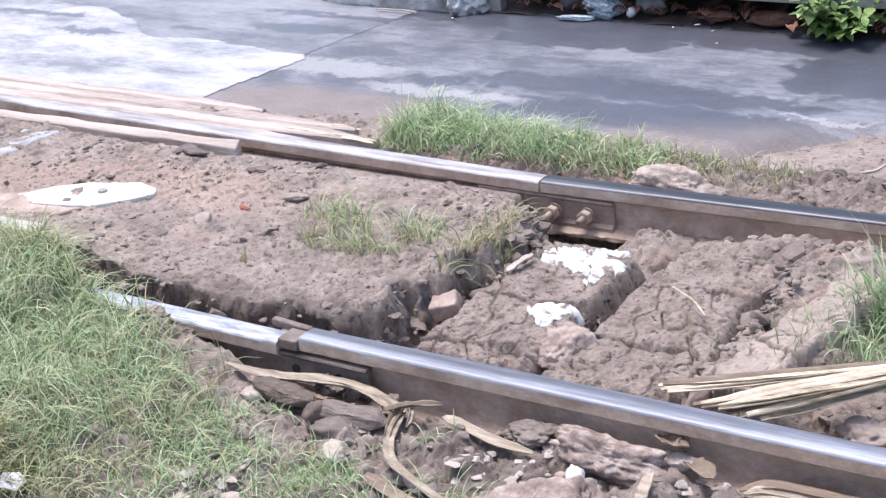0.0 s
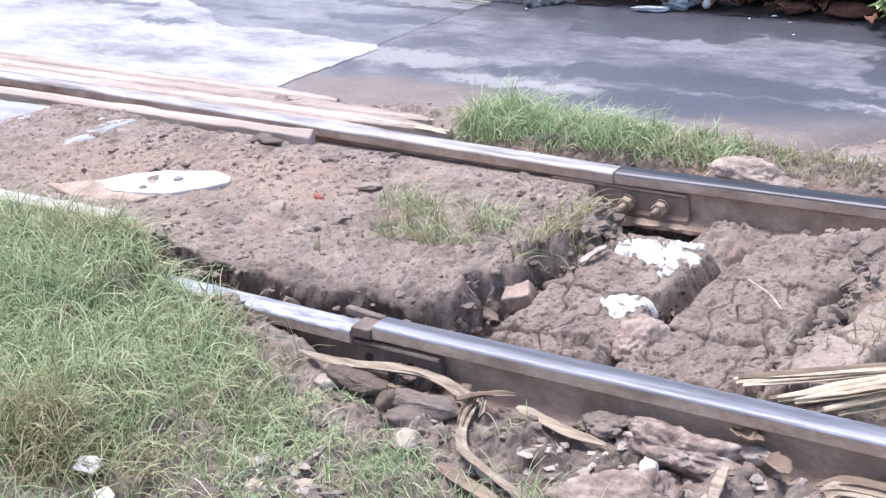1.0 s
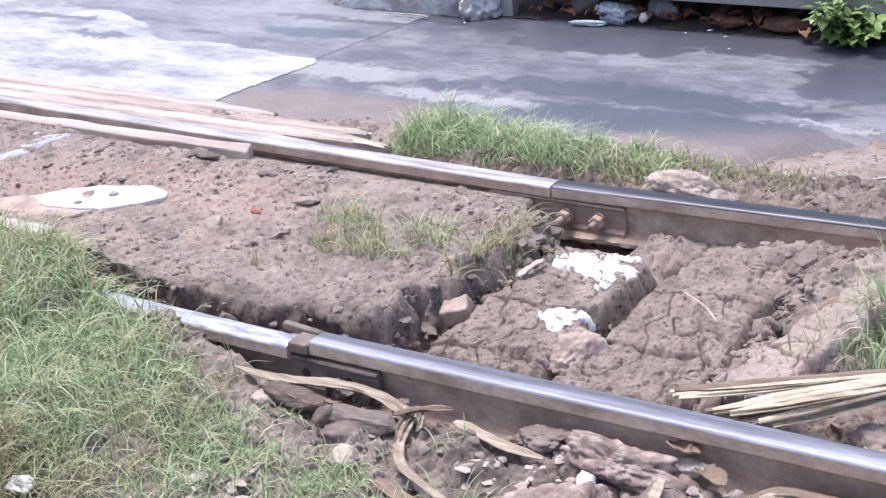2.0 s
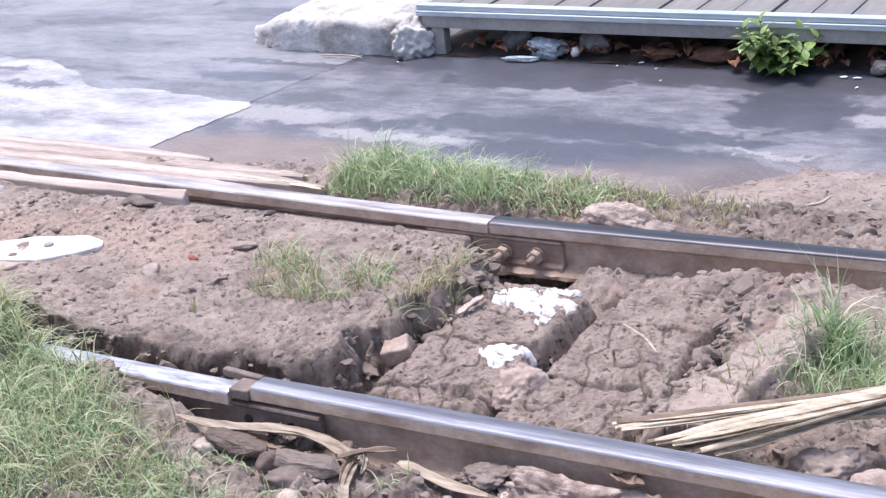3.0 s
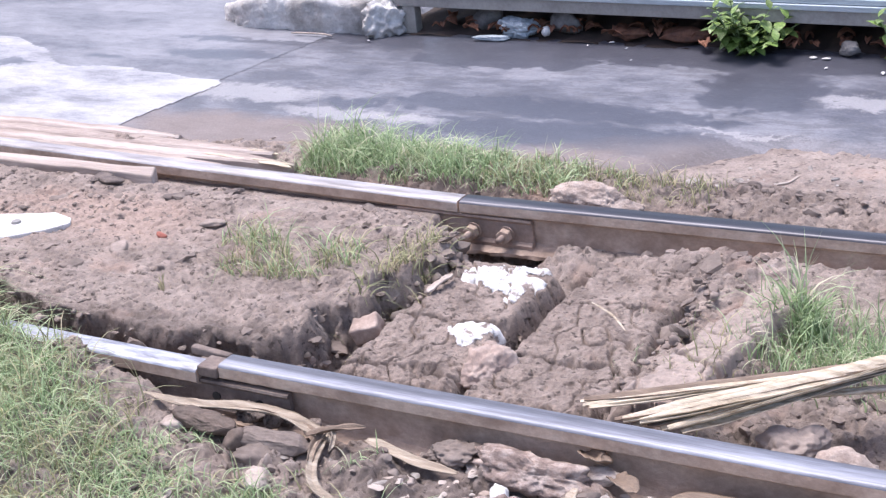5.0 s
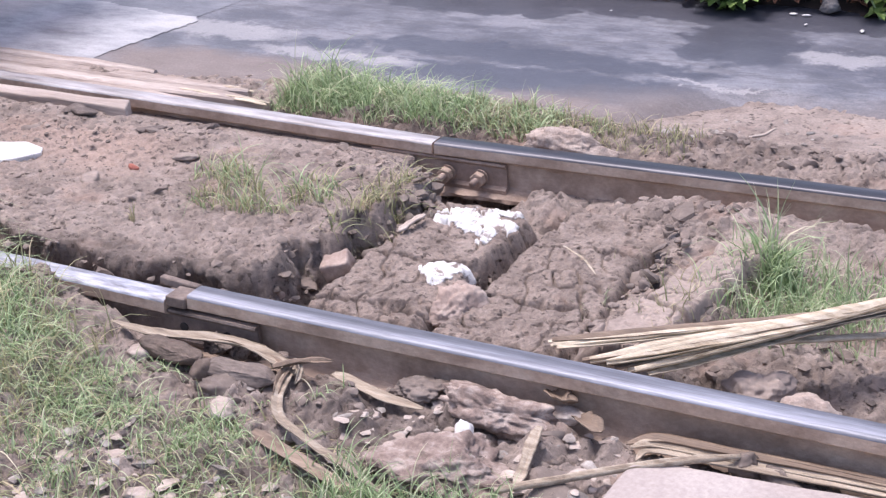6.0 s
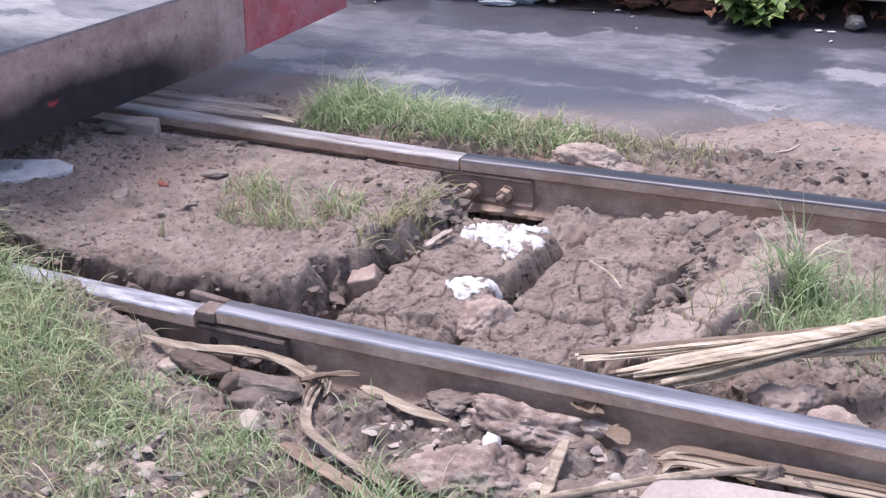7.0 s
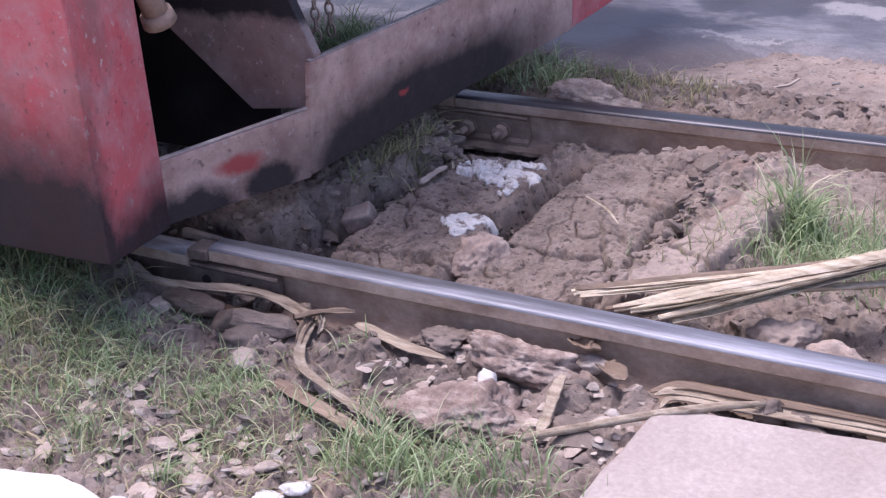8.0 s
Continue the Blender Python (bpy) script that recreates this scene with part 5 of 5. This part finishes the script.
# ---- across the road ----
# Pale patches stand for the strong light on the kerb's top.
KERB = surface("bright_lit_concrete", (0.30, 0.28, 0.265), (0.52, 0.5, 0.485), (0.78, 0.77, 0.76), 7, 9, (0.7, 0.95), 0.8, 0.008, spread=(0.32, 0.46, 0.62))


def kerb():
    bm = bmesh.new()
    box(bm, -2.16, -1.30, 2.80, 3.25, -0.06, 0.125, 0.03)
    for k in range(5):
        bmesh.ops.subdivide_edges(bm, edges=[e for e in bm.edges if e.calc_length() > 0.025], cuts=1, use_grid_fill=True)
    for v in bm.verts:
        left = max(0.0, (-1.86 - v.co.x) / 0.30)
        v.co.z -= 0.10 * left ** 1.4 * (v.co.z > 0)
        v.co.y += 0.12 * left ** 2 * (v.co.y < 3.0)
        v.co += 0.016 * noise.noise_vector(v.co * 7) + 0.014 * noise.noise_vector(v.co * 26) + 0.010 * noise.noise_vector(v.co * 60)
    ob = smoothed(part("kerb_block", bm, KERB))
    tagged(ob, "weathered concrete kerb block, its top light put into pale patches", "kerb")
    bm = rock(0.11, 0.14, 0.105, 91, 0.38, 5, 2.6)
    ob = smoothed(part("kerb_rubble", bm, KERB))
    ob.matrix_world = pose(-1.27, 2.90, 0.02)
    tagged(ob, "crumbled broken end of the concrete kerb", "rubble")


kerb()
BEAM = surface("dusty_beam", (0.3, 0.28, 0.26), (0.38, 0.36, 0.335), (0.45, 0.43, 0.40), 5, 10, (0.6, 0.85), 0.3, 0.002)
TRIM = surface("pale_blue_metal", (0.42, 0.5, 0.56), (0.58, 0.66, 0.72), (0.7, 0.76, 0.8), 4, 12, (0.3, 0.5), 0.2, 0.001, 0.3, stretch=(0.3, 2, 2))
BOARD = surface("grey_deck_board", (0.15, 0.145, 0.145), (0.22, 0.215, 0.21), (0.3, 0.29, 0.285), 5, 12, (0.6, 0.85), 0.4, 0.002, stretch=(1, 0.2, 1), random_tint=0.25)
# Near-black tone paints the shade below the platform.
VOID = surface("void_shade", (0.025, 0.018, 0.016), (0.045, 0.032, 0.028), (0.075, 0.052, 0.045), 9, 8, (0.8, 0.95), 0.5, 0.004)


def platform():
    root = empty("platform", pose(-1.2, 2.86, 0.0))
    bm = bmesh.new()
    box(bm, 0, 7.0, 0, 0.06, 0.085, 0.138, 0.003)
    part("beam", bm, BEAM, root, "dusty grey front beam")
    for z, y in ((0.138, -0.012), (0.162, 0.0)):
        bm = bmesh.new()
        box(bm, -0.02, 7.0, y, y + 0.05, z, z + 0.022, 0.003)
        part("edge_trim", bm, TRIM, root, "pale blue metal edge strip")
    for x in (0.04, 2.6, 4.8):
        bm = bmesh.new()
        box(bm, x, x + 0.062, 0.006, 0.06, -0.06, 0.085, 0.003)
        part("post", bm, BEAM, root)
    bm = bmesh.new()
    box(bm, 0, 0.145, 0.055, 2.5, 0.150, 0.178, 0.003)
    first = part("deck_board", bm, BOARD, root)
    for k in range(1, 46):
        ob = new("deck_board", first.data)
        ob.parent = root
        ob.matrix_local = pose(0.153 * k, 0, 0.003 * math.sin(k * 2.3))
    # Unseen board, added to keep light from coming in behind.
    bm = bmesh.new()
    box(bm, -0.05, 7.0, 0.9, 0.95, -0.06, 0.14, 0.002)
    part("shade_board", bm, VOID, root, "added unseen board that keeps light out of the space below")
    return tagged(root, "low platform with pale blue metal edge and grey boards", "platform")


platform()
RUST_LEAF = surface("red_brown_litter", (0.11, 0.045, 0.028), (0.2, 0.085, 0.05), (0.33, 0.16, 0.1), 30, 6, (0.6, 0.9), 0.4, 0.002, random_tint=0.5, island=True)
GREY = surface("grey_stone", (0.12, 0.115, 0.115), (0.19, 0.18, 0.18), (0.28, 0.27, 0.265), 18, 7, (0.7, 0.9), 0.5, 0.003)
BAG = surface("blue_grey_plastic", (0.25, 0.3, 0.35), (0.42, 0.49, 0.55), (0.66, 0.72, 0.76), 16, 5, (0.25, 0.45), 0.6, 0.006)


def under_z(x, y):
    return -0.03 + 0.02 * step(2.88, 2.98, y) + 0.03 * F2.fbm(x, y, 9, 3)


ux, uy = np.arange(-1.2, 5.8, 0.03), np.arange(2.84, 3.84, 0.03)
tagged(sheet("soil_under_platform", ux, uy, under_z, VOID), "littered soil under the platform, coloured near black for shade", "soil", kind="structure")
rng = np.random.RandomState(77)
for k in range(80):
    x, y = rng.uniform(-1.05, 1.2), rng.uniform(2.85, 3.0)
    L = rng.uniform(0.035, 0.085)
    a = rng.uniform(0, 6.28)
    ob = strip("dead_leaf", [(x, y, 0.0), (x + 0.5 * L * math.cos(a), y + 0.5 * L * math.sin(a), 0.018 * rng.rand() + 0.008), (x + L * math.cos(a), y + L * math.sin(a), 0.0)], L * 0.55, RUST_LEAF, "red-brown dead leaf in the litter", 0.5, category="leaf", taper=(0.1, 0.1))
    ob["group"] = "dead leaves under the platform"
stone(-0.79, 2.96, 0.02, 0.062, 0.04, 0.055, 20, GREY, "grey stone in the shade of the platform", 61)
stone(-0.43, 2.95, 0.02, 0.072, 0.045, 0.055, -15, GREY, "dark grey lump in the litter", 62)
stone(-0.62, 2.89, 0.005, 0.075, 0.045, 0.045, 10, BAG, "crumpled blue-grey plastic bag", 63, "plastic_bag", 0.6, sub=4, category="bag")
stone(-0.70, 2.82, -0.02, 0.085, 0.022, 0.010, 8, BAG, "flat torn strip of plastic on the road's edge", 64, "plastic_scrap", 0.5, category="rubbish")
stone(-0.49, 2.88, 0.0, 0.022, 0.018, 0.02, 0, WHITE, "white scrap of rubbish", 65, "rubbish_scrap", 0.4, sub=2, category="rubbish")
stone(0.10, 2.90, 0.01, 0.10, 0.03, 0.03, 4, RUST_LEAF, "curled rust-brown palm sheath in the litter", 66, "palm_sheath", 0.3, category="sheath")
stone(-0.12, 2.90, 0.0, 0.07, 0.03, 0.022, 14, RUST_LEAF, "rust-brown husk in the litter", 67, "coconut_husk", 0.4, category="husk")
stone(0.76, 2.86, 0.0, 0.045, 0.03, 0.025, 14, GREY, "grey lump in the litter", 68)
for k, (x, y, r) in enumerate(((0.64, 2.80, 0.02), (0.69, 2.795, 0.018), (-0.19, 2.86, 0.016), (-0.10, 2.79, 0.009), (-0.02, 2.64, 0.008), (0.72, 2.68, 0.014), (0.93, 2.66, 0.02), (-0.27, 2.80, 0.01), (-1.24, 2.70, 0.012))):
    stone(x, y, -0.024, r * 0.9, r * 0.4, r * 0.18, 17 * k, WHITE, "small white scrap on the road", 100 + k, "rubbish_scrap", 0.3, sub=2, category="rubbish")
strip("stick", [(-1.66, 2.735, -0.02), (-1.52, 2.735, -0.018), (-1.44, 2.725, -0.02)], 0.008, STONE, "pale stick lying by the kerb", 0.7, 0.004, "stick")


def leaf_mesh():
    bm = bmesh.new()
    rows = []
    for i in range(7):
        s = i / 6
        w = 0.5 * 0.60 * math.sin(math.pi * min(1, s * 0.96 + 0.04) ** 0.85)
        z = -0.25 * s * s
        rows.append([bm.verts.new((q * w, s, z + 0.20 * abs(q) * w)) for q in (-1, -0.5, 0, 0.5, 1)])
    for a, b in zip(rows, rows[1:]):
        for j in range(4):
            bm.faces.new((a[j], a[j + 1], b[j + 1], b[j]))
    me = bpy.data.meshes.new("leaf")
    bm.to_mesh(me)
    bm.free()
    me.materials.append(LEAF)
    me.polygons.foreach_set("use_smooth", [True] * len(me.polygons))
    return me


def bush(x, y, z, label, stems, seed):
    root = empty("bush", pose(x, y, z))
    r = random.Random(seed)
    me = leaf_mesh()
    for k in range(stems):
        a = 6.283 * k / stems + r.uniform(-0.3, 0.3)
        tilt, L = r.uniform(0.1, 1.15), r.uniform(0.13, 0.25)
        bm = bmesh.new()
        tip = Vector((math.sin(tilt) * math.cos(a), math.sin(tilt) * math.sin(a), math.cos(tilt))) * L
        m = Matrix.Translation(tip / 2) @ tip.to_track_quat("Z", "Y").to_matrix().to_4x4()
        bmesh.ops.create_cone(bm, cap_ends=True, segments=6, radius1=0.004, radius2=0.002, depth=L, matrix=m)
        part("stem", bm, GRASS, root)
        for j in range(12):
            s = 0.3 + 0.7 * j / 11
            ob = new("leaf", me)
            ob.parent = root
            az = a + j * 2.4 + r.uniform(-0.4, 0.4)
            size = r.uniform(0.042, 0.07) * (1.1 - 0.3 * (s > 0.9))
            ob.matrix_local = Matrix.Translation(tip * s) @ pose(0, 0, 0, 0, 0, math.degrees(az)) @ pose(0, 0, 0, r.uniform(-20, 45) if s < 0.95 else 55) @ Matrix.Diagonal((size, size, size, 1))
    return tagged(root, label, "bush")


bush(0.36, 2.82, -0.03, "small bright green broad-leaved bush by the platform", 25, 5)
bush(0.95, 2.85, -0.04, "green seedling by the platform", 3, 9)


# ---- locomotive front ----
WORN = surface("bare_scraped_steel", (0.35, 0.31, 0.30), (0.55, 0.5, 0.49), (0.68, 0.64, 0.63), 14, 6, (0.4, 0.6), 0.3, 0.001, 0.3)



def locomotive():
    root = empty("locomotive", pose(0, 0, 0))
    # main pilot plate: tall over the track, lower wing towards the step
    bm = extruded([(0.085, 0.31, 0.066), (0.2097, 1.60, 0.0617), (0.2287, 1.60, 0.335), (0.118, 0.31, 0.368)], (-0.016, 0, 0), 0.003)
    part("pilot_plate", bm, PILOT, root, "scraped sooty steel pilot plate")
    bm = extruded([(-0.09, -0.05, 0.055), (0.085, 0.312, 0.06), (0.10, 0.312, 0.245), (-0.085, -0.05, 0.22)], (-0.016, 0, 0), 0.003)
    part("pilot_wing", bm, PILOT, root, "swept-back lower pilot wing")
    bm = extruded([(0.2097, 1.603, 0.066), (0.255, 2.2, 0.085), (0.265, 2.2, 0.335), (0.2287, 1.603, 0.334)], (-0.02, 0, 0), 0.003)
    part("pilot_end", bm, RED, root, "red-painted end of the pilot plate")
    # near red step panel: front face, side face
    bm = extruded([(-0.08, -0.05, 0.05), (0.01, -0.36, 0.11), (-0.95, -0.40, 0.11), (-0.95, -0.05, 0.05)], (0.0, -0.0, 0.98), 0.006)
    part("side_panel", bm, RED, root, "chipped red corner panel with sooty foot")
    # pale strips: worn top edges with their highlight painted in
    for a, b in (((0.110, 0.315, 0.369), (0.213, 1.51, 0.338)), ((-0.093, -0.045, 0.2215), (0.092, 0.312, 0.2465))):
        a, b = Vector(a), Vector(b)
        bm = bmesh.new()
        box(bm, 0, (b - a).length, -0.007, 0.007, 0, 0.004, 0.001)
        bmesh.ops.transform(bm, matrix=Matrix.Translation(a) @ (b - a).to_track_quat("X", "Z").to_matrix().to_4x4(), verts=bm.verts)
        part("worn_highlight", bm, WORN, root, "worn steel edge with its bright highlight painted in")
    # gusset behind the notch
    bm = extruded([(0.10, 0.33, 0.24), (0.12, 0.33, 0.38), (0.06, 0.33, 0.52), (-0.30, 0.33, 0.60), (-0.44, 0.33, 0.50), (-0.09, 0.33, 0.215)], (0, 0.03, 0), 0.003)
    part("gusset", bm, GUSSET, root, "grey bent steel gusset")
    # unseen beam and plate, added to shade the ground; body sized likewise
    bm = bmesh.new()
    box(bm, -0.45, 0.20, 0.25, 2.25, 0.85, 1.35, 0.01)
    part("shade_beam", bm, RED, root)
    bm = bmesh.new()
    box(bm, -0.4, 0.22, 0.28, 1.95, 0.80, 0.85, 0.006)
    part("shade_plate", bm, BLACK, root)
    bm = bmesh.new()
    box(bm, -6.5, -2.4, -0.60, 1.73, 1.3, 3.4, 0.05)
    box(bm, -2.45, -0.45, -0.25, 2.0, 1.3, 2.3, 0.05)
    part("body", bm, RED, root)
    # Black boxes and a sheet, added so the space below reads as deep shade.
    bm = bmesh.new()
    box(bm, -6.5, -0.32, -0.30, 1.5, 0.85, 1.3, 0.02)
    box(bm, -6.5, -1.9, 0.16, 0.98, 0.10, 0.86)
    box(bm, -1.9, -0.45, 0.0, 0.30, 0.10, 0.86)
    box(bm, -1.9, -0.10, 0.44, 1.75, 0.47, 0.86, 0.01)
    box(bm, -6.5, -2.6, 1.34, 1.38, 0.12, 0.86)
    part("underframe_shade", bm, BLACK, root, "black underframe boxes, added to darken the space below")
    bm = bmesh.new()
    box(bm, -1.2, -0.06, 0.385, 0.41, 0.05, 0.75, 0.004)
    part("dark_backing", bm, BLACK, root, "added black sheet for the shade behind the pilot")
    for k in range(3):
        for y in (-0.065, FAR_Y - 0.065):
            bm = bmesh.new()
            bmesh.ops.create_cone(bm, cap_ends=True, segments=40, radius1=0.46, radius2=0.46, depth=0.13, matrix=pose(-2.4 - 1.5 * k, y + 0.065, 0.465, 90))
            smoothed(part("wheel", bm, BLACK, root))
    # chains
    for cx, cy in ((0.0, 0.52), (0.01, 0.57)):
        for k in range(9):
            bm = bmesh.new()
            r, w = 0.0035, 0.010
            n = 14
            ring = []
            for i in range(n):
                a = 6.283 * i / n
                c = Vector((w * math.cos(a), 0, 0.018 * math.sin(a)))
                u = Vector((math.cos(a), 0, math.sin(a)))
                ring.append([bm.verts.new(c + r * (math.cos(b) * u + math.sin(b) * Vector((0, 1, 0)))) for b in (0, 1.57, 3.14, 4.71)])
            for i in range(n):
                for j in range(4):
                    bm.faces.new((ring[i][j], ring[i][(j + 1) % 4], ring[(i + 1) % n][(j + 1) % 4], ring[(i + 1) % n][j]))
            bmesh.ops.transform(bm, matrix=pose(cx, cy, 0.36 + 0.029 * k, 0, 0, 90 * (k % 2) + 20), verts=bm.verts)
            smoothed(part("chain_link", bm, PLATE, root))
    # hose coupling
    bm = bmesh.new()
    bmesh.ops.create_cone(bm, cap_ends=True, segments=16, radius1=0.03, radius2=0.03, depth=0.12, matrix=pose(-0.10, 0.02, 0.60, 20, 0, 0))
    bmesh.ops.create_cone(bm, cap_ends=True, segments=16, radius1=0.042, radius2=0.038, depth=0.03, matrix=pose(-0.10, 0.04, 0.545, 20, 0, 0))
    smoothed(part("hose_coupling", bm, PLATE, root))
    return tagged(root, "red locomotive front with scraped pilot plate, moving on the rails", "locomotive")


LOCO = locomotive()


def motions():
    rows = []
    for t in (0.0, 1.0, 2.0, 3.0, 4.0, 5.0, 5.5, 6.0, 6.5, 7.0, 7.5, 8.0):
        s = 8.0 - t
        d = -(1.35 * s - 0.05 * s * s)
        rows.append((t, pose(d, 0, min(0.02, -0.008 * d))))
    walk(LOCO, rows)


motions()
